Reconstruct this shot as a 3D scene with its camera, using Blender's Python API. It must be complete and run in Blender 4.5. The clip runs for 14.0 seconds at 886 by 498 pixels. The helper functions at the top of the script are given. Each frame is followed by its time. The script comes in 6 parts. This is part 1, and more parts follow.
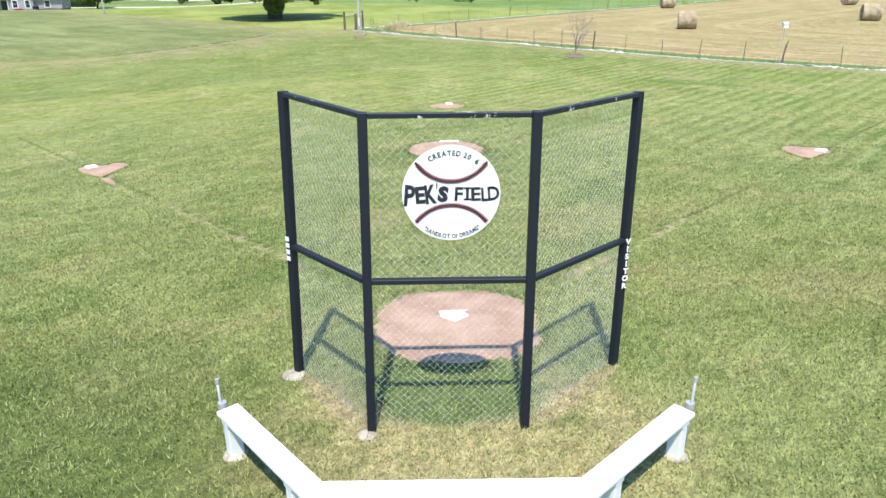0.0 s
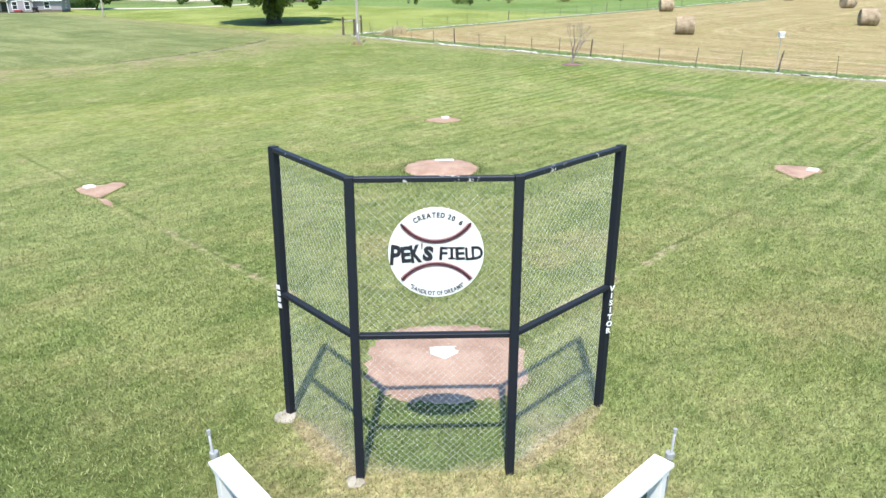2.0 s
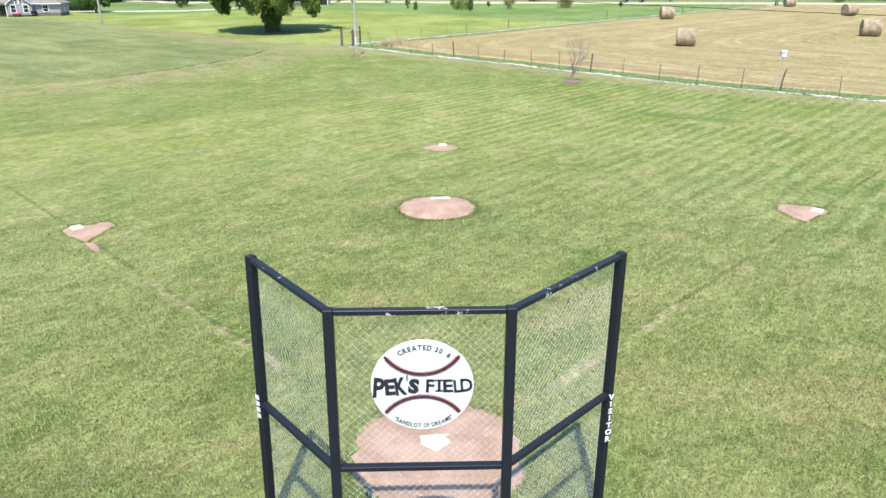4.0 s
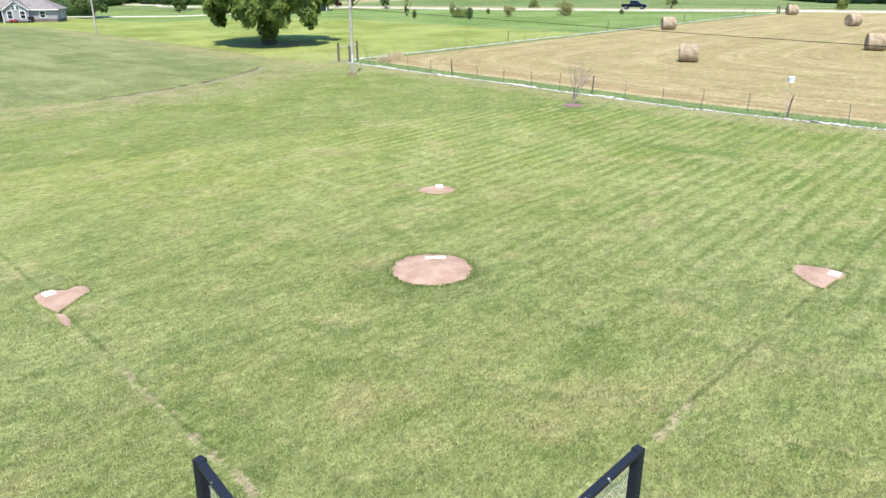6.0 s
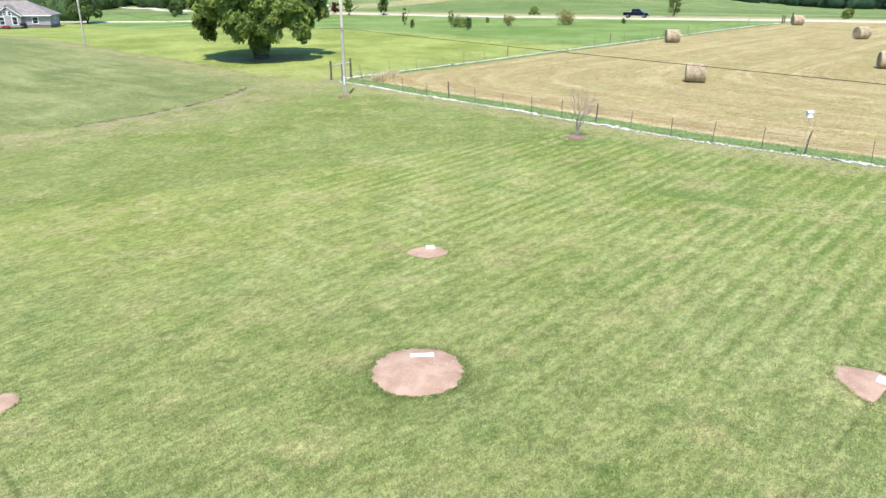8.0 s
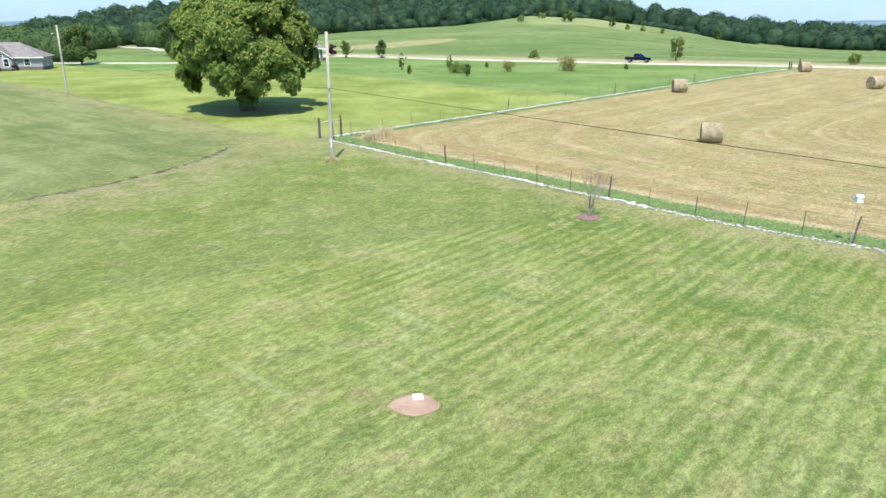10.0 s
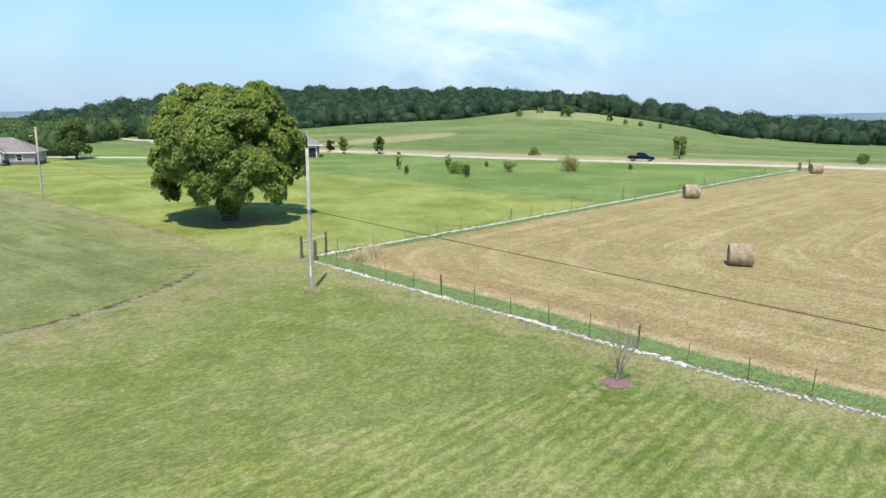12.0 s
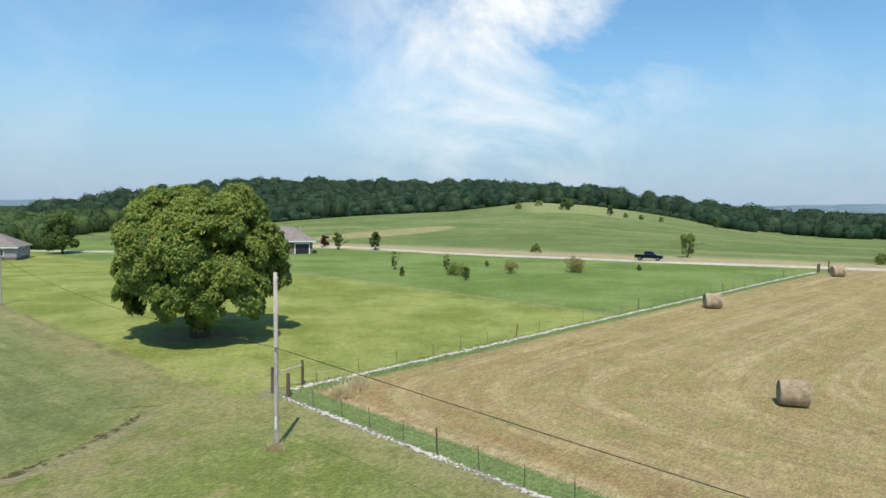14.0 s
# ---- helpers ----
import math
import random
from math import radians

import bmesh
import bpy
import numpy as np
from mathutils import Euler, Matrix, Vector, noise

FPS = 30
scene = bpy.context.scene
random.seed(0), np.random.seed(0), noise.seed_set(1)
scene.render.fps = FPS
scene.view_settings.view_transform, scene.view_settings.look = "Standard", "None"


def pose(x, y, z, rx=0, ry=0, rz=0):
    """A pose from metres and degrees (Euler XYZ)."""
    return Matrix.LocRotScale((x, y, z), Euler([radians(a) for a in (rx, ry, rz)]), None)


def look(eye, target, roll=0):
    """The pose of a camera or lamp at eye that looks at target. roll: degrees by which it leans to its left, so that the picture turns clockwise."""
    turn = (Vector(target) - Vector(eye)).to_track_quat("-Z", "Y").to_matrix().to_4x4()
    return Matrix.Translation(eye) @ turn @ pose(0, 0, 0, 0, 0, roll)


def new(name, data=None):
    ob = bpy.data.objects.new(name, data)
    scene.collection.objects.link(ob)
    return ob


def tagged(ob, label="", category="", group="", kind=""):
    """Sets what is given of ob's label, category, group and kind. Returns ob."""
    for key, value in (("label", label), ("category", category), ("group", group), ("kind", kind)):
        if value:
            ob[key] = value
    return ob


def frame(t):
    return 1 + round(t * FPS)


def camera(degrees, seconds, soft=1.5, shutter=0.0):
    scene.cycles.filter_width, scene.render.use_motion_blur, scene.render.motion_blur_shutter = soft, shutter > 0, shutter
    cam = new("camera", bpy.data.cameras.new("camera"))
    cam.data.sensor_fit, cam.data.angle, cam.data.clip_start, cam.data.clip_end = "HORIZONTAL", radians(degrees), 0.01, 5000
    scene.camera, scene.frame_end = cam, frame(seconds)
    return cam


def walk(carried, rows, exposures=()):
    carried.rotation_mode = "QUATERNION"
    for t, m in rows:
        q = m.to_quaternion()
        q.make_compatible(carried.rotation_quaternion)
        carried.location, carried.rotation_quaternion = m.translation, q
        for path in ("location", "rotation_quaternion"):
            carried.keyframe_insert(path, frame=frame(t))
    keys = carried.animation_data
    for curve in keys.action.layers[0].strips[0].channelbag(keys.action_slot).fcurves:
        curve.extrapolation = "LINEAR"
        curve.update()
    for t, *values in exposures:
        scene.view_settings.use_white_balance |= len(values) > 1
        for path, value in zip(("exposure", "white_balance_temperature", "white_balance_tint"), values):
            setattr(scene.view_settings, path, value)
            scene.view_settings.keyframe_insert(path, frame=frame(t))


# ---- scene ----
cam = camera(65.6, 14.0)
PATH = [
    (0, (-0.399, 0.829, 4.04), (-0.284, 2.697, 3.334), -0.3),
    (0.5, (-0.377, 0.79, 4.135), (-0.262, 2.658, 3.429), -0.3),
    (1, (-0.345, 0.785, 4.285), (-0.23, 2.653, 3.578), -0.3),
    (1.5, (-0.31, 0.777, 4.433), (-0.195, 2.644, 3.725), -0.3),
    (2, (-0.263, 0.854, 4.583), (-0.148, 2.721, 3.874), -0.3),
    (2.5, (-0.201, 1.012, 4.765), (-0.087, 2.878, 4.056), -0.2),
    (3, (-0.158, 1.188, 4.978), (-0.043, 3.054, 4.268), -0.2),
    (5.5, (0.032, 2.64, 6.274), (0.147, 4.507, 5.566), -0.2),
    (6, (0.117, 3.1, 6.574), (0.232, 4.967, 5.866), -0.2),
    (6.5, (0.21, 3.577, 6.86), (0.326, 5.444, 6.152), -0.2),
    (7, (0.316, 4.228, 7.152), (0.432, 6.095, 6.444), -0.1),
    (9.5, (0.934, 9.632, 8.621), (1.053, 11.512, 7.947), 0.0),
    (10, (1.065, 11.102, 8.915), (1.187, 13.001, 8.301), 0.1),
    (10.5, (1.199, 12.634, 9.233), (1.322, 14.552, 8.678), 0.1),
    (11, (1.358, 14.31, 9.621), (1.484, 16.244, 9.124), 0.2),
    (11.5, (1.508, 15.98, 9.956), (1.634, 17.928, 9.52), 0.2),
    (12, (1.686, 17.658, 10.295), (1.813, 19.619, 9.92), 0.3),
    (12.5, (1.851, 19.433, 10.65), (1.979, 21.405, 10.342), 0.3),
    (13, (1.998, 21.106, 10.971), (2.127, 23.086, 10.723), 0.3),
    (13.5, (2.151, 22.791, 11.342), (2.28, 24.778, 11.156), 0.4),
    (14, (2.199, 24.547, 11.649), (2.331, 26.539, 11.527), 0.5),
]
walk(cam, [(t, look(eye, target, roll)) for t, eye, target, roll in PATH],
     exposures=((0, 0.89, 6500, 11), (6.5, 0.90, 6500, 12), (9.5, 0.84, 6500, 7), (10.5, 0.75, 6500, 6), (12, 0.48, 6650, 10), (13, 0.31, 6850, 11), (14, 0.18, 6850, 10)))


# ---- sky, sun, exposure ----
SUN_WAY = Vector((-0.05, -0.518, 1.0)).normalized()      # towards the sun
world = bpy.data.worlds.new("world")
scene.world = world
world.use_nodes = True
wt = world.node_tree
wt.nodes.clear()


def wnode(kind):
    return wt.nodes.new(kind)


sky = wnode("ShaderNodeTexSky")
sky.sky_type, sky.sun_disc, sky.sun_elevation, sky.sun_rotation = "NISHITA", False, math.asin(SUN_WAY.z), math.pi
sky.air_density, sky.dust_density, sky.ozone_density, sky.altitude = 1.15, 0.12, 2.2, 250
wcoord = wnode("ShaderNodeTexCoord")
wmap = wnode("ShaderNodeMapping")
wmap.inputs["Rotation"].default_value = (0.35, 0.1, -0.55)
wmap.inputs["Scale"].default_value = (1.6, 5.2, 3.4)
wnoise = wnode("ShaderNodeTexNoise")
wnoise.inputs["Scale"].default_value, wnoise.inputs["Detail"].default_value = 1.9, 9
wnoise.inputs["Roughness"].default_value, wnoise.inputs["Distortion"].default_value = 0.6, 0.5
wramp = wnode("ShaderNodeValToRGB")
wramp.color_ramp.elements[0].position, wramp.color_ramp.elements[1].position = 0.41, 0.62
# the one large wisp of cloud stands ahead, above the ridge
wdot = wnode("ShaderNodeVectorMath")
wdot.operation = "DISTANCE"
wdot.inputs[1].default_value = Vector((0.145, 0.95, 0.27)).normalized()
wnear = wnode("ShaderNodeMapRange")
wnear.interpolation_type = "SMOOTHSTEP"
for i, v in enumerate((0.36, 0.03, 0.10, 1.0), 1):
    wnear.inputs[i].default_value = v
wmul = wnode("ShaderNodeMath")
wmul.operation = "MULTIPLY"
wmix = wnode("ShaderNodeMix")
wmix.data_type = "RGBA"
wmix.inputs["B"].default_value = (7.6, 8.1, 8.6, 1)
wtint = wnode("ShaderNodeMix")              # clear, cyan-blue summer air
wtint.data_type, wtint.blend_type = "RGBA", "MULTIPLY"
wtint.inputs["Factor"].default_value = 1.0
wtint.inputs["B"].default_value = (0.73, 1.08, 1.26, 1)
wsep = wnode("ShaderNodeSeparateXYZ")
whaze = wnode("ShaderNodeMapRange")         # pale haze towards the horizon
whaze.interpolation_type = "SMOOTHSTEP"
for i, v in enumerate((0.26, -0.02, 0.0, 0.97), 1):
    whaze.inputs[i].default_value = v
wair = wnode("ShaderNodeMix")
wair.data_type = "RGBA"
wair.inputs["B"].default_value = (2.95, 4.05, 5.65, 1)
wbg = wnode("ShaderNodeBackground")
wbg.inputs["Strength"].default_value = 0.11
wout = wnode("ShaderNodeOutputWorld")
for a, b in ((wcoord.outputs["Generated"], wmap.inputs["Vector"]), (wmap.outputs[0], wnoise.inputs["Vector"]),
             (wnoise.outputs[0], wramp.inputs[0]), (wcoord.outputs["Generated"], wdot.inputs[0]), (wdot.outputs["Value"], wnear.inputs[0]),
             (wramp.outputs[0], wmul.inputs[0]), (wnear.outputs[0], wmul.inputs[1]), (wmul.outputs[0], wmix.inputs["Factor"]),
             (sky.outputs[0], wtint.inputs["A"]), (wtint.outputs["Result"], wair.inputs["A"]), (wcoord.outputs["Generated"], wsep.inputs[0]),
             (wsep.outputs["Z"], whaze.inputs[0]), (whaze.outputs[0], wair.inputs["Factor"]), (wair.outputs["Result"], wmix.inputs["A"]),
             (wmix.outputs["Result"], wbg.inputs[0]), (wbg.outputs[0], wout.inputs[0])):
    wt.links.new(a, b)

sun = new("sun", bpy.data.lights.new("sun", "SUN"))
sun.data.energy, sun.data.angle, sun.data.color = 4.0, radians(0.75), (1.0, 0.945, 0.85)
sun.matrix_world = look(SUN_WAY * 60, (0, 0, 0))


# ---- materials ----
class Nodes:
    """A short way to write a node material."""

    def __init__(self, name, roughness=0.8, metallic=0.0, specular=0.5):
        self.mat = bpy.data.materials.new(name)
        self.mat.use_nodes = True
        self.t = self.mat.node_tree
        self.bsdf = self.t.nodes["Principled BSDF"]
        self.bsdf.inputs["Roughness"].default_value = roughness
        self.bsdf.inputs["Metallic"].default_value = metallic
        self.bsdf.inputs["Specular IOR Level"].default_value = specular
        self.coord = self.t.nodes.new("ShaderNodeTexCoord").outputs["Object"]

    def put(self, value, socket):
        if isinstance(value, bpy.types.NodeSocket):
            self.t.links.new(value, socket)
        else:
            socket.default_value = (*value, 1) if isinstance(value, tuple) and len(value) == 3 and socket.type == "RGBA" else value

    def noise(self, scale, detail=3, rough=0.55, vec=None, distort=0.0):
        n = self.t.nodes.new("ShaderNodeTexNoise")
        self.put(vec or self.coord, n.inputs["Vector"])
        n.inputs["Scale"].default_value, n.inputs["Detail"].default_value = scale, detail
        n.inputs["Roughness"].default_value, n.inputs["Distortion"].default_value = rough, distort
        return n.outputs[0]

    def scaled(self, sx, sy, sz, turn=0.0):
        n = self.t.nodes.new("ShaderNodeMapping")
        self.put(self.coord, n.inputs[0])
        n.inputs["Rotation"].default_value = (0, 0, turn)
        n.inputs["Scale"].default_value = (sx, sy, sz)
        return n.outputs[0]

    def math(self, op, a, b=0.0, c=0.0):
        n = self.t.nodes.new("ShaderNodeMath")
        n.operation = op
        for v, s in zip((a, b, c), n.inputs):
            self.put(v, s)
        return n.outputs[0]

    def step(self, value, lo, hi, out=(0.0, 1.0)):
        n = self.t.nodes.new("ShaderNodeMapRange")
        n.interpolation_type = "SMOOTHSTEP"
        for v, s in zip((value, lo, hi, *out), n.inputs):
            self.put(v, s)
        return n.outputs[0]

    def mix(self, f, a, b):
        n = self.t.nodes.new("ShaderNodeMix")
        n.data_type = "RGBA"
        self.put(f, n.inputs["Factor"]), self.put(a, n.inputs["A"]), self.put(b, n.inputs["B"])
        return n.outputs["Result"]

    def line(self, nx, ny, c):
        """nx * x + ny * y - c"""
        n = self.t.nodes.new("ShaderNodeVectorMath")
        n.operation = "DOT_PRODUCT"
        self.put(self.coord, n.inputs[0])
        n.inputs[1].default_value = (nx, ny, 0)
        return self.math("SUBTRACT", n.outputs["Value"], c)

    def far(self, x, y, sx=1.0, sy=1.0, turn=0.0):
        """distance in plan from a point, in ellipses"""
        m = self.t.nodes.new("ShaderNodeMapping")
        m.vector_type = "TEXTURE"
        self.put(self.coord, m.inputs[0])
        m.inputs["Location"].default_value, m.inputs["Rotation"].default_value = (x, y, 0), (0, 0, turn)
        m.inputs["Scale"].default_value = (sx, sy, 1e6)
        n = self.t.nodes.new("ShaderNodeVectorMath")
        n.operation = "LENGTH"
        self.put(m.outputs[0], n.inputs[0])
        return n.outputs["Value"]

    def drawn(self, turn, long, wide=1.0):
        """coordinates drawn out along a direction, so that patterns run along it"""
        n = self.t.nodes.new("ShaderNodeMapping")
        n.vector_type = "TEXTURE"
        self.put(self.coord, n.inputs[0])
        n.inputs["Rotation"].default_value, n.inputs["Scale"].default_value = (0, 0, radians(turn)), (long, wide, 1)
        return n.outputs[0]

    def random(self, island=False):
        if island:
            return self.t.nodes.new("ShaderNodeNewGeometry").outputs["Random Per Island"]
        return self.t.nodes.new("ShaderNodeObjectInfo").outputs["Random"]

    def bump(self, height, strength=0.4, distance=0.02):
        n = self.t.nodes.new("ShaderNodeBump")
        n.inputs["Strength"].default_value, n.inputs["Distance"].default_value = strength, distance
        self.put(height, n.inputs["Height"])
        self.put(n.outputs[0], self.bsdf.inputs["Normal"])

    def done(self, color, roughness=None):
        self.put(color, self.bsdf.inputs["Base Color"])
        if roughness is not None:
            self.put(roughness, self.bsdf.inputs["Roughness"])
        return self.mat


def plain(name, color, other=None, scale=6.0, roughness=0.7, metallic=0.0, bump=0.2, fine=60.0, distance=0.004, specular=0.4):
    """Two tones mottled at two scales, with fine relief."""
    m = Nodes(name, roughness, metallic, specular)
    other = other or tuple(c * 0.72 for c in color)
    f = m.math("ADD", m.math("MULTIPLY", m.noise(scale, 4), 0.65), m.math("MULTIPLY", m.noise(fine, 3), 0.35))
    m.bump(m.noise(fine, 4), bump, distance)
    return m.done(m.mix(m.step(f, 0.36, 0.64), other, color))


def lawn_colour(m):
    """The mown lawn: green, with paler mowing stripes, tufts and dry patches."""
    mown = m.drawn(45, 2.6)
    big, mid, tuft = m.noise(0.16, 3, 0.5), m.noise(1.5, 6, 0.7, mown), m.noise(6.0, 5, 0.75, m.drawn(45, 2.0))
    col = m.mix(m.step(mid, 0.26, 0.70), LAWN_DARK, LAWN_LIGHT)
    col = m.mix(m.step(m.line(0.0, 1.0, 0.0), 16.0, 32.0, (0.0, 0.62)), col, LAWN_FAR)
    right = m.math("MULTIPLY", m.step(m.line(1.0, 0.25, 0.0), 11.0, 19.0), m.step(m.line(0.0, 1.0, 0.0), 22.0, 32.0))      # greener towards the near fence
    col = m.mix(m.math("MULTIPLY", right, m.step(m.noise(0.5, 5, 0.7), 0.30, 0.60, (0.25, 0.75))), col, (0.165, 0.208, 0.043))
    # mowing stripes, slanting across the outfield, uneven in width and strength
    swath = m.noise(1.6, 4, 0.6, m.drawn(45, 40.0))
    stripe = m.math("SINE", m.math("ADD", m.line(7.4, -7.4, 0.0), m.math("MULTIPLY", m.noise(0.12, 2), 3.4)))
    stripe = m.math("ADD", m.math("MULTIPLY", stripe, 0.24), swath)
    where = m.math("MULTIPLY", m.step(m.line(0.35, 0.94, 15.5), -3.0, 9.0), m.step(m.line(-0.41, 0.91, 35.6), 3.0, -1.0))
    side = m.step(m.line(1.0, 0.12, 0.0), -4.0, 9.0, (0.06, 1.0))
    worn_in = m.step(m.noise(0.28, 4), 0.28, 0.6, (0.25, 1.0))
    broken = m.step(m.noise(1.5, 5, 0.75, m.drawn(45, 3.0)), 0.30, 0.60, (0.3, 1.0))
    strong = m.math("MULTIPLY", m.math("MULTIPLY", where, side), m.math("MULTIPLY", worn_in, broken))
    col = m.mix(m.math("MULTIPLY", m.math("MULTIPLY", m.step(stripe, 0.50, 0.74), strong), 0.44), col, LAWN_PALE)
    col = m.mix(m.math("MULTIPLY", m.math("MULTIPLY", m.step(stripe, 0.51, 0.28), strong), 0.72), col, LAWN_LUSH)
    # older passes cross them further left
    cross = m.noise(1.3, 3, 0.6, m.drawn(-50, 24.0))
    there = m.math("MULTIPLY", m.step(m.far(-2.0, 31.0, 10.0, 8.0), 1.0, 0.5), m.step(m.noise(0.5, 4), 0.40, 0.62))
    col = m.mix(m.math("MULTIPLY", m.math("MULTIPLY", m.step(cross, 0.52, 0.66), there), 0.6), col, LAWN_PALE)
    col = m.mix(m.math("MULTIPLY", m.math("MULTIPLY", m.step(cross, 0.46, 0.34), there), 0.45), col, LAWN_DARK)
    # the mower has gone round the young tree in rings
    ring_at = m.far(9.9, 42.15)
    ring = m.math("SINE", m.math("ADD", m.math("MULTIPLY", ring_at, 7.0), m.math("MULTIPLY", m.noise(0.8, 3), 3.0)))
    near = m.step(m.math("ADD", ring_at, m.math("MULTIPLY", m.noise(0.6, 3), 2.0)), 4.6, 2.6)
    col = m.mix(m.math("MULTIPLY", m.math("MULTIPLY", m.step(ring, -0.2, 0.9), near), 0.8), col, LAWN_LUSH)
    # a lush strip and the blotches that feet and drought have left
    wet = m.math("ADD", m.far(12.7, 31.0, 2.3, 0.8, radians(-40)), m.math("MULTIPLY", m.noise(0.9, 4, 0.7), 0.9))
    col = m.mix(m.math("MULTIPLY", m.step(wet, 1.7, 0.9), 0.6), col, LAWN_LUSH)
    blotch = m.noise(0.62, 5, 0.62, m.drawn(30, 1.5))
    col = m.mix(m.math("MULTIPLY", m.step(blotch, 0.53, 0.68), 0.62), col, LAWN_TAN)
    col = m.mix(m.math("MULTIPLY", m.step(blotch, 0.46, 0.33), 0.55), col, LAWN_LUSH)
    for x, y, rx, ry in ((-0.8, 13.1, 0.55, 0.8), (3.4, 13.1, 1.3, 0.6), (2.4, 12.2, 0.6, 0.5), (-0.3, 19.4, 1.3, 0.5), (5.9, 9.6, 1.4, 0.9), (-3.3, 7.3, 1.0, 0.8)):
        bald = m.math("ADD", m.far(x, y, rx, ry), m.math("MULTIPLY", m.noise(1.7, 5, 0.7), 1.1))
        col = m.mix(m.math("MULTIPLY", m.step(bald, 1.75, 1.0), 0.62), col, LAWN_TAN)
    # the rear left of the lawn is mown shorter and greener
    back = m.step(m.math("ADD", m.line(-0.41, 0.91, 35.3), m.math("MULTIPLY", m.noise(0.5, 3), 1.6)), 0.3, 0.9)
    col = m.mix(m.math("MULTIPLY", back, 0.8), col, m.mix(m.step(m.noise(0.9, 5, 0.75), 0.36, 0.66), (0.135, 0.178, 0.045), (0.200, 0.235, 0.066)))
    col = m.mix(m.math("MULTIPLY", m.step(tuft, 0.52, 0.70), 0.45), col, LAWN_DEEP)
    col = m.mix(m.math("MULTIPLY", m.step(m.noise(4.2, 5, 0.75, mown), 0.50, 0.70), 0.3), col, LAWN_PALE)
    dry = m.math("MULTIPLY", m.step(m.noise(0.42, 5, 0.65), 0.50, 0.70), m.step(m.noise(3.2, 4, 0.7), 0.36, 0.66))
    col = m.mix(m.math("MULTIPLY", dry, 0.7), col, LAWN_DRY)
    # longer grass round the bare dirt, its shadow put into the colour as darker rings
    for x, y, rx, ry, amount in ((0.82, 18.95, 1.05, 1.03, 0.5), (10.3, 17.95, 0.62, 0.75, 0.15), (-8.0, 18.3, 0.75, 0.7, 0.12), (0.25, 8.76, 1.1, 1.08, 0.35)):
        rim = m.math("ADD", m.far(x, y, rx, ry), m.math("MULTIPLY", m.math("SUBTRACT", m.noise(3.0, 4, 0.7), 0.5), 0.5))
        col = m.mix(m.math("MULTIPLY", m.step(rim, 1.28, 1.02), amount), col, LAWN_DEEP)
    rim = m.math("ADD", m.far(0.5, 18.3, 2.6, 1.9), m.math("MULTIPLY", m.noise(1.2, 4, 0.7), 0.9))
    col = m.mix(m.math("MULTIPLY", m.step(rim, 1.35, 0.95), 0.4), col, LAWN_DEEP)
    # worn grass round the backstop and the benches
    worn = m.step(m.math("ADD", m.far(0.1, 6.3, 2.75, 1.55), m.math("MULTIPLY", m.noise(1.6, 4, 0.65), 0.9)), 1.55, 1.0)
    col = m.mix(m.math("MULTIPLY", worn, m.step(m.noise(5.5, 4, 0.7), 0.2, 0.55)), col, LAWN_DRY)
    # darker green ellipse inside the backstop
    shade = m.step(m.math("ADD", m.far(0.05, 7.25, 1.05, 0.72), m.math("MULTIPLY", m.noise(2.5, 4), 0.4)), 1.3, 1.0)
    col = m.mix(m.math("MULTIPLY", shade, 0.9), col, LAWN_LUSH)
    patch = m.math("MULTIPLY", m.step(m.noise(0.85, 5, 0.62), 0.50, 0.66), m.step(m.line(0.0, 1.0, 0.0), 26.0, 16.0))
    col = m.mix(m.math("MULTIPLY", patch, 0.55), col, LAWN_LUSH)
    # trodden base paths: a dark rut, bare in pieces towards home
    for nx, ny, c, x, y, r, x2, y2, r2 in ((0.761, 0.649, 5.60, -3.6, 12.9, 2.3, -7.2, 17.0, 8.5), (-0.669, 0.743, 6.17, 3.5, 11.4, 1.6, 9.4, 16.8, 8.2)):
        s = m.math("ADD", m.line(nx, ny, c), m.math("MULTIPLY", m.math("SUBTRACT", m.noise(0.9, 4, 0.7), 0.5), 0.22))
        dark = m.math("MULTIPLY", m.step(m.math("ABSOLUTE", m.math("SUBTRACT", s, 0.05)), 0.085, 0.02), m.step(m.far(x2, y2), r2 + 1.0, r2 - 2.0))
        col = m.mix(m.math("MULTIPLY", m.math("MULTIPLY", dark, m.step(m.noise(1.1, 4, 0.7), 0.32, 0.56)), 0.66), col, LAWN_DEEP)
        pale = m.math("MULTIPLY", m.step(m.math("ABSOLUTE", m.math("ADD", s, 0.12)), 0.14, 0.03), m.step(m.far(x2, y2), r2 + 1.0, r2 - 2.0))
        col = m.mix(m.math("MULTIPLY", m.math("MULTIPLY", pale, m.step(m.noise(1.4, 4, 0.7), 0.44, 0.60)), 0.3), col, LAWN_DRY)
        path = m.math("MULTIPLY", m.step(m.math("ABSOLUTE", s), 0.12, 0.05), m.step(m.far(x, y), r + 0.7, r))
        path = m.math("MULTIPLY", path, m.step(m.noise(1.7, 5, 0.8), 0.47, 0.56))
        col = m.mix(m.math("MULTIPLY", path, 0.8), col, DIRT_PALE)
    # bare strips under the mesh of the side panels
    for x, y, long, turn in ((-1.18, 7.08, 0.72, -53.8), (1.36, 7.02, 0.82, 42.6)):
        strip = m.math("ADD", m.far(x, y, long, 0.13, radians(turn)), m.math("MULTIPLY", m.noise(3.0, 4, 0.7), 0.7))
        col = m.mix(m.math("MULTIPLY", m.step(strip, 1.6, 1.1), 0.85), col, DIRT_PALE)
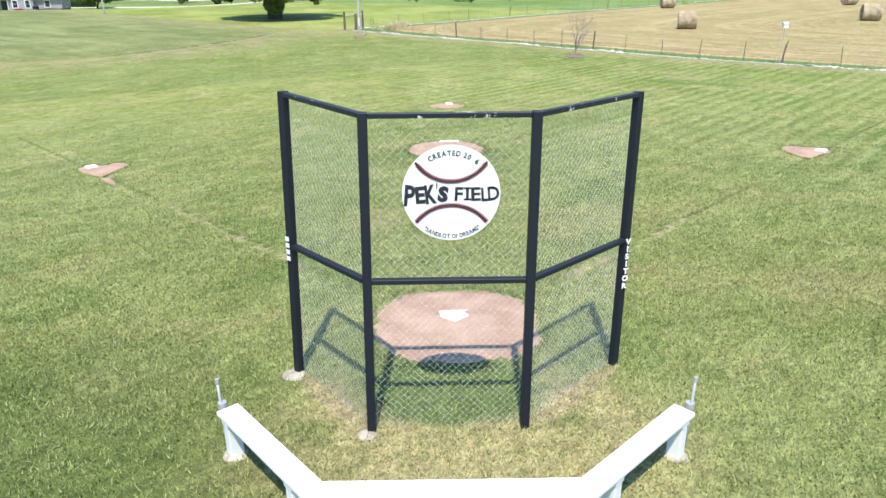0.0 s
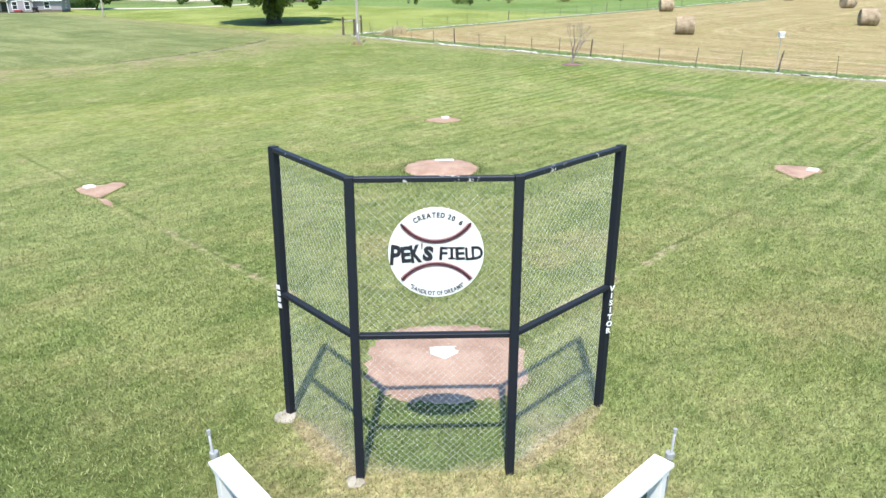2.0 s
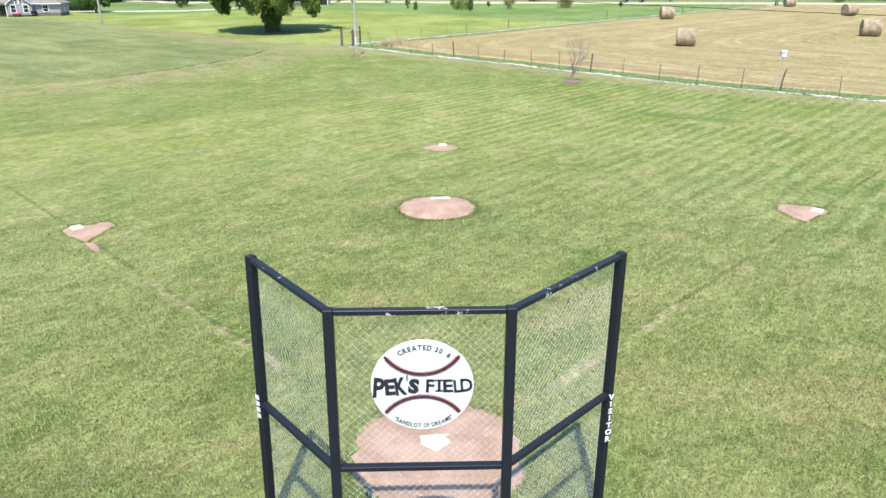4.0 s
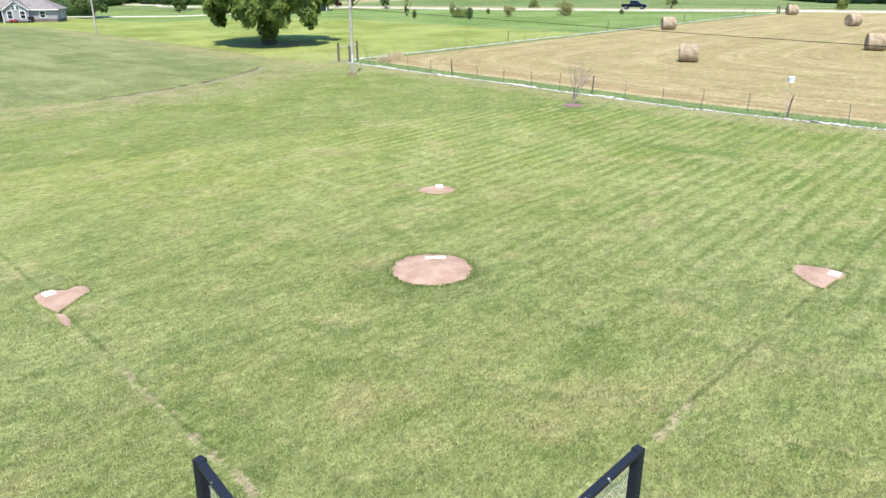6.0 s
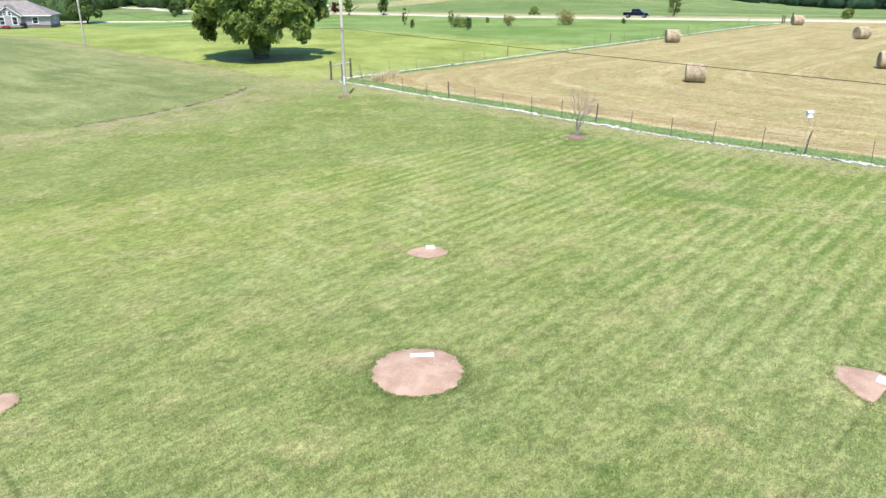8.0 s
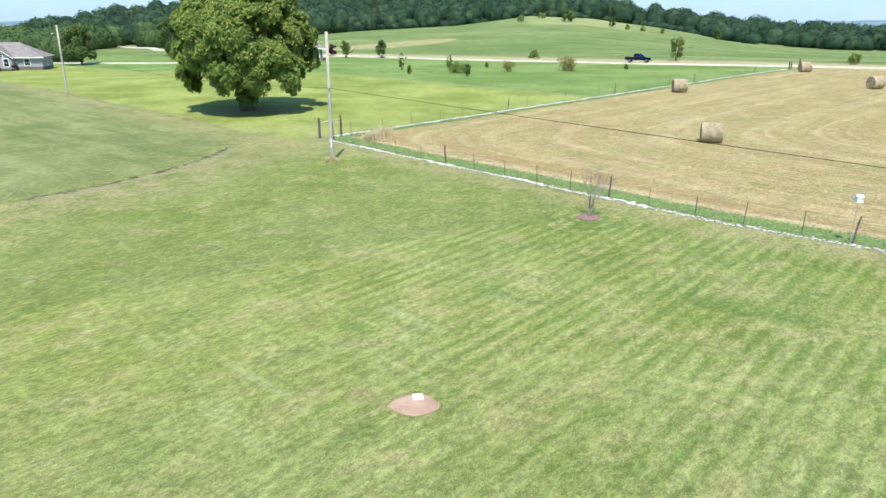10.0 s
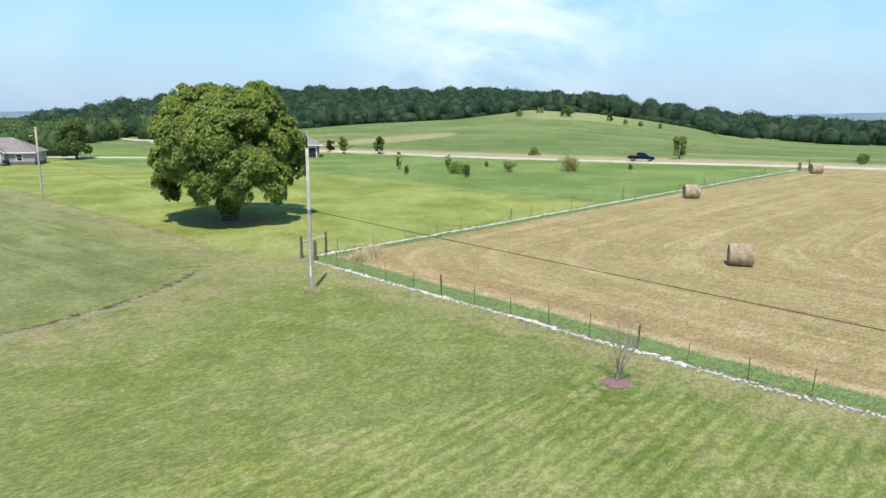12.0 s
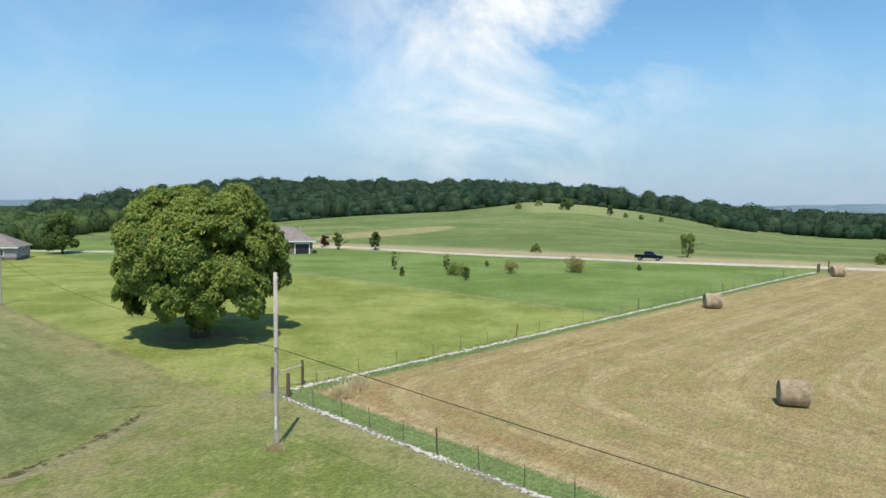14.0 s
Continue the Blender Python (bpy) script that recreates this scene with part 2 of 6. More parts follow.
    corner = m.math("ADD", m.far(-4.4, 5.2, 3.1, 3.4), m.math("MULTIPLY", m.noise(1.1, 5, 0.7), 0.9))
    col = m.mix(m.math("MULTIPLY", m.step(corner, 1.75, 1.0), 0.85), col, (0.085, 0.125, 0.027))
    return m.mix(m.math("MULTIPLY", m.step(big, 0.35, 0.65), 0.16), col, LAWN_PALE)


LAWN_DARK, LAWN_LIGHT, LAWN_PALE = (0.178, 0.216, 0.064), (0.280, 0.308, 0.116), (0.357, 0.380, 0.176)
LAWN_TAN = (0.345, 0.305, 0.140)
LAWN_LUSH, LAWN_FAR = (0.100, 0.165, 0.036), (0.232, 0.260, 0.058)
LAWN_DEEP, LAWN_DRY, DIRT_PALE = (0.070, 0.105, 0.022), (0.41, 0.35, 0.18), (0.42, 0.34, 0.21)


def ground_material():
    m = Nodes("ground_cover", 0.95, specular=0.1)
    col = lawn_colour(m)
    wob = m.math("MULTIPLY", m.math("SUBTRACT", m.noise(0.55, 4, 0.6), 0.5), 1.5)
    wide = m.math("MULTIPLY", m.math("SUBTRACT", m.noise(0.12, 3), 0.5), 5.0)
    fine = m.noise(3.0, 5, 0.7)
    bend_a = m.math("MULTIPLY", m.math("MAXIMUM", m.line(0.667, -0.745, -19.5), 0.0), 0.116)     # the near fence bends a little
    true_a = m.math("SUBTRACT", m.line(0.745, 0.667, 39.22), bend_a)
    side_a = m.math("ADD", true_a, m.math("MULTIPLY", wob, 0.5))      # past the near fence
    yard_a = m.math("ADD", m.math("ADD", m.line(0.730, 0.683, 40.51), wob), m.math("MULTIPLY", wide, 0.45))
    side_b = m.math("ADD", m.line(0.641, -0.768, -52.43), m.math("MULTIPLY", wob, 0.5))        # right of the far fence
    # rough, greyer pasture on the left beyond the ditch
    arc = m.math("SUBTRACT", m.far(-27.73, 62.22), 16.68)                          # the ditch bends
    rough = m.step(m.math("ADD", m.math("MULTIPLY", arc, -1.0), m.math("MULTIPLY", wide, 0.5)), -0.5, 2.0)
    rough = m.math("MAXIMUM", rough, m.step(m.line(-0.885, 0.466, 44.0), 0.0, 3.0))
    pasture = m.mix(m.step(m.noise(0.25, 5, 0.65), 0.35, 0.66), (0.172, 0.198, 0.074), (0.252, 0.268, 0.118))
    track = m.noise(0.9, 4, 0.65, m.drawn(-38, 9.0))
    pasture = m.mix(m.math("MULTIPLY", m.step(track, 0.5, 0.62), 0.6), pasture, (0.110, 0.150, 0.050))
    band = m.noise(0.42, 4, 0.6, m.drawn(-46, 7.0))
    pasture = m.mix(m.math("MULTIPLY", m.step(band, 0.52, 0.62), 0.6), pasture, (0.135, 0.168, 0.062))
    pasture = m.mix(m.math("MULTIPLY", m.step(band, 0.44, 0.34), 0.5), pasture, (0.285, 0.305, 0.135))
    pasture = m.mix(m.math("MULTIPLY", m.step(m.noise(1.3, 5, 0.75), 0.54, 0.72), 0.5), pasture, (0.30, 0.285, 0.155))
    col = m.mix(m.math("MULTIPLY", rough, 0.85), col, pasture)
    # drier grass along the fence and the pole
    dry = m.math("MULTIPLY", m.step(side_a, -8.0, -1.5), m.math("MAXIMUM", m.step(m.line(0.641, -0.768, -52.43), 9.0, -3.0), m.step(side_a, -3.6, -0.8, (0.0, 0.75))))
    dry = m.math("MULTIPLY", dry, m.step(m.noise(0.7, 6, 0.75), 0.33, 0.56))
    col = m.mix(m.math("MULTIPLY", dry, 0.9), col, (0.33, 0.285, 0.145))
    bank = m.math("ADD", m.math("MULTIPLY", arc, -1.0), m.math("MULTIPLY", wide, 0.6))            # dry bank beside the ditch
    bank = m.math("MULTIPLY", m.math("MULTIPLY", m.step(bank, -6.5, -3.0), m.step(bank, 0.8, -0.6)), m.step(m.line(0.0, 1.0, 62.0), 8.0, -12.0))
    col = m.mix(m.math("MULTIPLY", bank, m.step(m.noise(0.6, 5, 0.7), 0.34, 0.64)), col, (0.30, 0.265, 0.135))
    # the yard round the great tree
    yard = m.math("MULTIPLY", m.step(yard_a, -3.3, -1.3), m.step(side_b, 0.5, -0.5))
    yardcol = m.mix(m.step(m.noise(0.14, 5, 0.6), 0.34, 0.66), (0.194, 0.238, 0.053), (0.310, 0.348, 0.104))
    yardcol = m.mix(m.math("MULTIPLY", m.step(m.noise(1.4, 4), 0.55, 0.75), 0.4), yardcol, (0.155, 0.19, 0.045))
    sere = m.math("MULTIPLY", m.step(m.math("ADD", m.far(-9.0, 66.0, 12.0, 7.0), m.noise(0.35, 3)), 1.7, 0.9), m.step(m.noise(0.8, 5, 0.75), 0.42, 0.62))
    yardcol = m.mix(m.math("MULTIPLY", sere, 0.6), yardcol, (0.33, 0.30, 0.15))
    under = m.step(m.math("ADD", m.far(-13.55, 80.0, 4.6, 3.0), m.math("MULTIPLY", m.noise(1.1, 4), 0.7)), 1.5, 0.8)
    yardcol = m.mix(m.math("MULTIPLY", under, 0.75), yardcol, (0.30, 0.24, 0.15))
    col = m.mix(yard, col, yardcol)
    lip = m.math("MULTIPLY", m.step(m.math("ABSOLUTE", m.math("ADD", yard_a, 2.5)), 0.55, 0.1), m.step(m.line(1.0, 0.0, 0.0), -6.0, -14.0))    # the low lip along the yard
    col = m.mix(m.math("MULTIPLY", m.math("MULTIPLY", lip, m.step(m.noise(0.7, 5, 0.75), 0.40, 0.60)), 0.7), col, (0.17, 0.155, 0.075))
    # the greener meadow before the road
    green = m.step(m.math("ADD", m.line(0.70, 0.71, 77.6), wob), -0.5, 0.8)
    meadow = m.mix(m.step(m.noise(0.09, 4), 0.35, 0.65), (0.134, 0.208, 0.052), (0.205, 0.280, 0.090))
    meadow = m.mix(m.math("MULTIPLY", m.step(m.noise(0.8, 5, 0.7), 0.5, 0.7), 0.4), meadow, (0.09, 0.145, 0.038))
    brow = m.math("MULTIPLY", m.step(m.math("ABSOLUTE", m.math("ADD", m.line(0.70, 0.71, 78.5), wob)), 0.9, 0.15), m.step(m.noise(0.9, 4, 0.7), 0.38, 0.56))
    meadow = m.mix(m.math("MULTIPLY", brow, 0.7), meadow, (0.33, 0.31, 0.15))
    col = m.mix(m.math("MULTIPLY", green, m.step(side_b, 0.5, -0.5)), col, meadow)
    # the unmown strip inside the fences, then the cut hay
    strip = m.math("MULTIPLY", m.step(side_a, -0.2, 0.3), m.step(side_b, -0.3, 0.3))
    col = m.mix(strip, col, m.mix(fine, (0.115, 0.185, 0.055), (0.225, 0.300, 0.110)))
    grit = m.math("MINIMUM", m.math("ABSOLUTE", m.math("ADD", true_a, m.math("MULTIPLY", wob, 0.2))),
                  m.math("ABSOLUTE", m.math("ADD", m.line(0.641, -0.768, -52.43), m.math("MULTIPLY", wob, 0.2))))
    grit = m.math("MULTIPLY", m.step(grit, 0.42, 0.12), m.step(m.noise(2.5, 5, 0.75), 0.38, 0.55))
    grit = m.math("MULTIPLY", grit, m.math("MULTIPLY", m.step(side_a, -1.5, -0.8), m.step(side_b, -1.5, -0.8)))
    col = m.mix(grit, col, m.mix(fine, (0.13, 0.12, 0.08), (0.36, 0.34, 0.28)))
    hay = m.math("MULTIPLY", m.step(side_a, 1.65, 2.05), m.step(side_b, 0.9, 1.35))
    plain_a, plain_b = true_a, m.line(0.641, -0.768, -52.43)
    round_n = m.t.nodes.new("ShaderNodeMath")          # swaths run round the field, parallel to its fences
    round_n.operation = "SMOOTH_MIN"
    m.put(plain_a, round_n.inputs[0]), m.put(plain_b, round_n.inputs[1])
    round_n.inputs[2].default_value = 14.0
    flow = m.t.nodes.new("ShaderNodeCombineXYZ")
    m.put(m.math("MULTIPLY", round_n.outputs[0], 1.0), flow.inputs[0])
    m.put(m.math("MULTIPLY", m.math("SUBTRACT", plain_a, plain_b), 0.035), flow.inputs[1])
    streak, thin = m.noise(0.55, 4, 0.6, flow.outputs[0]), m.noise(2.4, 4, 0.65, flow.outputs[0])
    straw = m.mix(m.step(m.noise(0.3, 5, 0.65), 0.33, 0.68), (0.296, 0.230, 0.106), (0.380, 0.302, 0.152))
    straw = m.mix(m.math("MULTIPLY", m.step(m.math("ADD", streak, m.math("MULTIPLY", m.math("SUBTRACT", m.noise(0.8, 5, 0.75), 0.5), 0.22)), 0.45, 0.64), 0.62), straw, (0.475, 0.385, 0.218))
    straw = m.mix(m.math("MULTIPLY", m.step(thin, 0.48, 0.64), 0.62), straw, (0.275, 0.210, 0.095))
    row = m.noise(6.5, 4, 0.7, flow.outputs[0])                          # the finer lines that the baler left
    straw = m.mix(m.math("MULTIPLY", m.step(row, 0.52, 0.68), 0.45), straw, (0.46, 0.365, 0.205))
    straw = m.mix(m.math("MULTIPLY", m.step(m.noise(0.55, 6, 0.75), 0.46, 0.66), 0.7), straw, (0.285, 0.278, 0.108))
    rust = m.math("MULTIPLY", m.step(side_a, 10.0, 3.0), m.step(m.noise(0.9, 5, 0.75, flow.outputs[0]), 0.44, 0.60))
    straw = m.mix(m.math("MULTIPLY", rust, 0.5), straw, (0.315, 0.200, 0.095))
    rim = m.math("MULTIPLY", m.step(side_a, 2.9, 2.2), m.step(m.noise(1.6, 4, 0.7), 0.40, 0.58))       # loose pale straw along the edge of the cut
    straw = m.mix(m.math("MULTIPLY", rim, 0.55), straw, (0.50, 0.42, 0.25))
    stubble = m.step(m.noise(16.0, 4, 0.8), 0.38, 0.62, (0.90, 1.12))
    short = m.t.nodes.new("ShaderNodeVectorMath")
    short.operation = "SCALE"
    m.put(straw, short.inputs[0]), m.put(stubble, short.inputs["Scale"])
    col = m.mix(hay, col, short.outputs[0])
    # verge and crop field beyond the road
    over = m.math("ADD", m.line(0.53, 0.85, 150.0), m.math("MULTIPLY", wob, 2.0))
    verge = m.mix(m.noise(0.5, 4), (0.28, 0.26, 0.13), (0.46, 0.40, 0.24))
    col = m.mix(m.math("MULTIPLY", m.step(over, -7.5, -6.0), m.step(m.line(1.0, 0.0, 0.0), -42.0, -22.0)), col, verge)
    crop = m.mix(m.step(m.noise(0.05, 5, 0.6), 0.35, 0.66), (0.124, 0.184, 0.056), (0.192, 0.242, 0.088))
    rows = m.math("SINE", m.line(1.1, 2.2, 0.0))
    crop = m.mix(m.math("MULTIPLY", m.step(rows, 0.0, 1.0), 0.25), crop, (0.09, 0.135, 0.045))
    bare = m.step(m.math("ADD", m.far(-2.0, 232.0, 30.0, 10.0, 0.75), m.math("MULTIPLY", wob, 0.15)), 1.1, 0.9)
    crop = m.mix(bare, crop, m.mix(m.noise(0.12, 5, 0.7, m.drawn(-35, 4.0)), (0.25, 0.25, 0.11), (0.44, 0.36, 0.20)))
    sown = m.noise(0.09, 5, 0.7, m.drawn(-33, 7.0))                     # paler runs along the rows
    crop = m.mix(m.math("MULTIPLY", m.step(sown, 0.48, 0.64), 0.7), crop, (0.265, 0.295, 0.130))
    crop = m.mix(m.math("MULTIPLY", m.step(m.noise(0.35, 5, 0.75, m.drawn(-33, 3.0)), 0.48, 0.66), 0.55), crop, (0.095, 0.140, 0.048))
    col = m.mix(m.step(m.math("ADD", over, m.math("MULTIPLY", wide, 1.6)), 4.0, 15.0), col, crop)
    hill = m.math("MULTIPLY", m.step(m.math("ADD", m.far(0, 25), wide), 258, 263), m.math("MULTIPLY", m.step(m.line(0.98, -0.19, 0.0), -9.0, 2.0), m.step(m.line(0.95, -0.31, -7.75), 22.0, -8.0)))
    col = m.mix(hill, col, m.mix(fine, (0.215, 0.255, 0.10), (0.31, 0.33, 0.15)))
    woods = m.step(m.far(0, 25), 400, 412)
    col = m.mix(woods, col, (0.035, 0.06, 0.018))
    # the small ditch, in colour alone: a pale earth band and a broken dark line
    bend = m.math("ADD", arc, m.math("ADD", m.math("MULTIPLY", wob, 0.4), m.math("MULTIPLY", m.math("SUBTRACT", m.noise(1.6, 5, 0.75), 0.5), 1.9)))
    for off, wide_at, tone, gate in ((0.40, 0.75, (0.27, 0.25, 0.14), 0.40), (-0.05, 0.27, (0.065, 0.063, 0.03), 0.42)):
        d = m.math("ABSOLUTE", m.math("SUBTRACT", bend, off))
        d = m.math("MULTIPLY", m.step(d, wide_at, wide_at * 0.3), m.step(m.far(-14.0, 54.0), 8.3, 7.2))
        col = m.mix(m.math("MULTIPLY", d, m.step(m.noise(1.5, 5, 0.8, None, 0.8), gate, gate + 0.1, (0.1, 0.95))), col, tone)
    fork = m.math("ADD", m.line(0.25, -0.97, -63.2), m.math("MULTIPLY", m.math("SUBTRACT", m.noise(1.4, 5, 0.8), 0.5), 2.6))      # where it forks and dies out
    fork = m.math("MULTIPLY", m.step(m.math("ABSOLUTE", fork), 0.26, 0.08), m.step(m.far(-11.9, 61.7), 1.7, 1.0))
    col = m.mix(m.math("MULTIPLY", fork, 0.6), col, (0.06, 0.06, 0.028))
    m.bump(m.math("ADD", m.noise(9.0, 5, 0.7), m.noise(40.0, 3, 0.7)), 0.7, 0.05)
    grain = m.step(m.noise(24.0, 4, 0.75), 0.40, 0.62, (0.80, 1.16))
    grain = m.math("MULTIPLY", grain, m.step(m.noise(7.5, 4, 0.8, m.drawn(45, 1.8)), 0.40, 0.62, (0.75, 1.18)))
    grain = m.math("MULTIPLY", grain, m.step(m.noise(2.6, 6, 0.78, m.drawn(45, 2.4)), 0.37, 0.63, (0.90, 1.08)))
    grain = m.math("MULTIPLY", grain, m.step(m.noise(0.4, 6, 0.75), 0.34, 0.66, (0.93, 1.06)))
    n = m.t.nodes.new("ShaderNodeVectorMath")
    n.operation = "SCALE"
    m.put(col, n.inputs[0]), m.put(grain, n.inputs["Scale"])
    return m.done(n.outputs[0])


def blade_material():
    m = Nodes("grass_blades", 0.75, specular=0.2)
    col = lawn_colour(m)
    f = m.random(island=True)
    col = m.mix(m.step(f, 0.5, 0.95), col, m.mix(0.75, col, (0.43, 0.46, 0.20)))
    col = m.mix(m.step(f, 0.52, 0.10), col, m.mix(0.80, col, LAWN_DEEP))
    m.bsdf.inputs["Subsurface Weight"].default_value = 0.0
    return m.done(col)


def leaf_material(name, dark, light, scale=0.35, tip=None, specular=0.25, own=0.55):
    """Foliage: each leaf has its own tone, clumps differ, light shines through a little."""
    m = Nodes(name, 0.55, specular=specular)
    f = m.math("ADD", m.math("MULTIPLY", m.random(island=True), own), m.math("MULTIPLY", m.step(m.noise(scale, 3), 0.3, 0.7), 1.0 - own))
    col = m.mix(f, dark, light)
    if tip:
        col = m.mix(m.step(m.noise(scale * 2.3, 2), 0.56, 0.70), col, tip)
    m.done(col)
    tr = m.t.nodes.new("ShaderNodeBsdfTranslucent")
    m.put(col, tr.inputs[0])
    mx = m.t.nodes.new("ShaderNodeMixShader")
    mx.inputs[0].default_value = 0.36
    m.t.links.new(m.bsdf.outputs[0], mx.inputs[1]), m.t.links.new(tr.outputs[0], mx.inputs[2])
    m.t.links.new(mx.outputs[0], m.t.nodes["Material Output"].inputs[0])
    return m.mat


def timber_material(name, a, b, grain=14.0, roughness=0.85):
    """Weathered wood, with the grain along z."""
    m = Nodes(name, roughness, specular=0.2)
    f = m.noise(grain, 6, 0.7, m.scaled(1, 1, 0.06))
    g = m.noise(1.7, 4)
    m.bump(f, 0.5, 0.006)
    return m.done(m.mix(m.step(m.math("ADD", m.math("MULTIPLY", f, 0.7), m.math("MULTIPLY", g, 0.3)), 0.36, 0.64), a, b))


def dirt_material():
    m = Nodes("red_dirt", 0.97, specular=0.08)
    f = m.noise(1.8, 5, 0.65)
    col = m.mix(m.step(f, 0.34, 0.66), (0.310, 0.200, 0.146), (0.410, 0.285, 0.215))
    col = m.mix(m.step(m.noise(28.0, 3, 0.6), 0.62, 0.72), col, (0.56, 0.46, 0.39))
    col = m.mix(m.math("MULTIPLY", m.step(m.noise(2.6, 4, 0.7), 0.60, 0.74), 0.5), col, (0.24, 0.18, 0.10))
    m.bump(m.noise(35.0, 5, 0.7), 0.5, 0.015)
    return m.done(col)


def painted_material(name, paint, under, amount=0.68, scale=9.0, roughness=0.5):
    """Old paint, chipped here and there."""
    m = Nodes(name, roughness, specular=0.4)
    chip = m.step(m.noise(scale, 6, 0.72), amount, amount + 0.03)
    tone = m.mix(m.noise(2.5, 4), tuple(c * 0.82 for c in paint), paint)
    m.bump(m.noise(70.0, 3), 0.2, 0.002)
    return m.done(m.mix(chip, tone, under))


def hay_material():
    m = Nodes("hay", 0.95, specular=0.1)
    f = m.noise(26.0, 5, 0.75, m.scaled(0.25, 1, 1))
    g = m.noise(2.2, 4)
    m.bump(f, 1.0, 0.08)
    return m.done(m.mix(m.step(m.math("ADD", m.math("MULTIPLY", f, 0.6), m.math("MULTIPLY", g, 0.4)), 0.36, 0.64), (0.22, 0.16, 0.10), (0.56, 0.455, 0.315)))


GROUND, BLADE, DIRT, HAY = ground_material(), blade_material(), dirt_material(), hay_material()
NAVY = painted_material("dark_blue_paint", (0.008, 0.011, 0.019), (0.06, 0.06, 0.06), 0.74, 7.0, 0.6)
NAVY_WORN = painted_material("worn_dark_paint", (0.010, 0.013, 0.022), (0.50, 0.48, 0.45), 0.63, 5.0, 0.5)
WHITE = painted_material("white_paint", (0.83, 0.83, 0.80), (0.42, 0.38, 0.32), 0.75, 6.0, 0.45)
BENCH_WHITE = painted_material("bench_white", (0.86, 0.86, 0.84), (0.60, 0.57, 0.52), 0.80, 4.0, 0.5)
SIGN_WHITE = painted_material("sign_white", (0.84, 0.84, 0.82), (0.6, 0.58, 0.52), 0.78, 5.0, 0.4)
RUBBER = plain("white_rubber", (0.82, 0.81, 0.78), (0.66, 0.63, 0.58), 9, 0.6)
INK = plain("black_paint", (0.012, 0.012, 0.02), (0.03, 0.03, 0.04), 30, 0.5)
SEAM = plain("dark_seam_paint", (0.035, 0.010, 0.014), (0.06, 0.012, 0.018), 40, 0.5)
STITCH = plain("red_paint", (0.34, 0.02, 0.035), (0.22, 0.012, 0.02), 40, 0.5)
GALV = plain("galvanised_wire", (0.60, 0.62, 0.60), (0.44, 0.46, 0.44), 20, 0.45, 0.2, 0.05)
STEEL = plain("galvanised_pipe", (0.50, 0.50, 0.49), (0.38, 0.38, 0.37), 12, 0.45, 0.4, 0.1)
CONCRETE = plain("concrete", (0.44, 0.40, 0.33), (0.30, 0.27, 0.22), 7, 0.9, 0, 0.5, 45, 0.01)
STONE = plain("white_limestone", (0.68, 0.66, 0.60), (0.36, 0.335, 0.285), 3.5, 0.9, 0, 0.7, 22, 0.03)
GRAVEL = plain("gravel", (0.50, 0.46, 0.385), (0.38, 0.345, 0.28), 0.9, 0.95, 0, 0.6, 14, 0.03)
POLE_WOOD = timber_material("grey_pole_wood", (0.27, 0.24, 0.205), (0.52, 0.475, 0.42))
POST_WOOD = timber_material("fence_post_wood", (0.075, 0.055, 0.042), (0.17, 0.135, 0.10))
BARK = timber_material("bark", (0.035, 0.028, 0.02), (0.11, 0.09, 0.065), 9.0, 0.95)
DEAD_BARK = timber_material("grey_twig_bark", (0.15, 0.115, 0.11), (0.29, 0.24, 0.235), 20.0, 0.9)
MULCH = plain("mulch", (0.29, 0.175, 0.165), (0.15, 0.085, 0.078), 14, 0.95, 0, 0.9, 30, 0.03)
TPOST = plain("green_steel_post", (0.09, 0.10, 0.085), (0.12, 0.10, 0.08), 9, 0.6, 0.2)
CABLE = plain("black_cable", (0.014, 0.012, 0.012), (0.024, 0.02, 0.018), 5, 0.9, specular=0.1)
TREE_LEAF = leaf_material("tree_leaves", (0.132, 0.206, 0.042), (0.285, 0.365, 0.080), 0.7, (0.375, 0.390, 0.092), 0.3, 0.35)
# the ridge leaves have a blue tint of distance haze mixed into their tones
HAZY_WOOD_LEAF = leaf_material("far_wood_leaves_hazy", (0.036, 0.076, 0.050), (0.078, 0.130, 0.072), 0.09, (0.100, 0.152, 0.076), 0.03, 0.15)
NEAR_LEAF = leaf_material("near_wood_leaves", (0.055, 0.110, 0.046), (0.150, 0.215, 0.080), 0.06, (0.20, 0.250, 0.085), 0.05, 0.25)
SHRUB_LEAF = leaf_material("shrub_leaves", (0.16, 0.22, 0.055), (0.34, 0.41, 0.12), 0.8)
FIR_LEAF = leaf_material("young_tree_leaves", (0.07, 0.13, 0.035), (0.19, 0.26, 0.08), 0.8)
RUST_LEAF = leaf_material("brownish_leaves", (0.24, 0.23, 0.075), (0.50, 0.44, 0.17), 0.8)
PURPLE_LEAF = leaf_material("purple_leaves", (0.06, 0.022, 0.024), (0.15, 0.055, 0.055), 0.8)
DRY_GRASS = leaf_material("dry_grass", (0.50, 0.41, 0.23), (0.76, 0.65, 0.41), 0.8)
WEED_GRASS = leaf_material("green_weeds", (0.15, 0.21, 0.07), (0.26, 0.325, 0.125), 0.6)
# blue-grey in place of green: the air's haze is in this base colour
HAZE_HILLS = plain("hazy_hills", (0.16, 0.23, 0.27), (0.11, 0.17, 0.20), 0.01, 1.0, 0, 0.0, 0.04)
SIDING = plain("grey_siding", (0.36, 0.325, 0.355), (0.31, 0.28, 0.305), 0.6, 0.7)
SHINGLE = plain("roof_shingles", (0.26, 0.228, 0.215), (0.18, 0.158, 0.148), 1.5, 0.9, 0, 0.5, 9, 0.03)
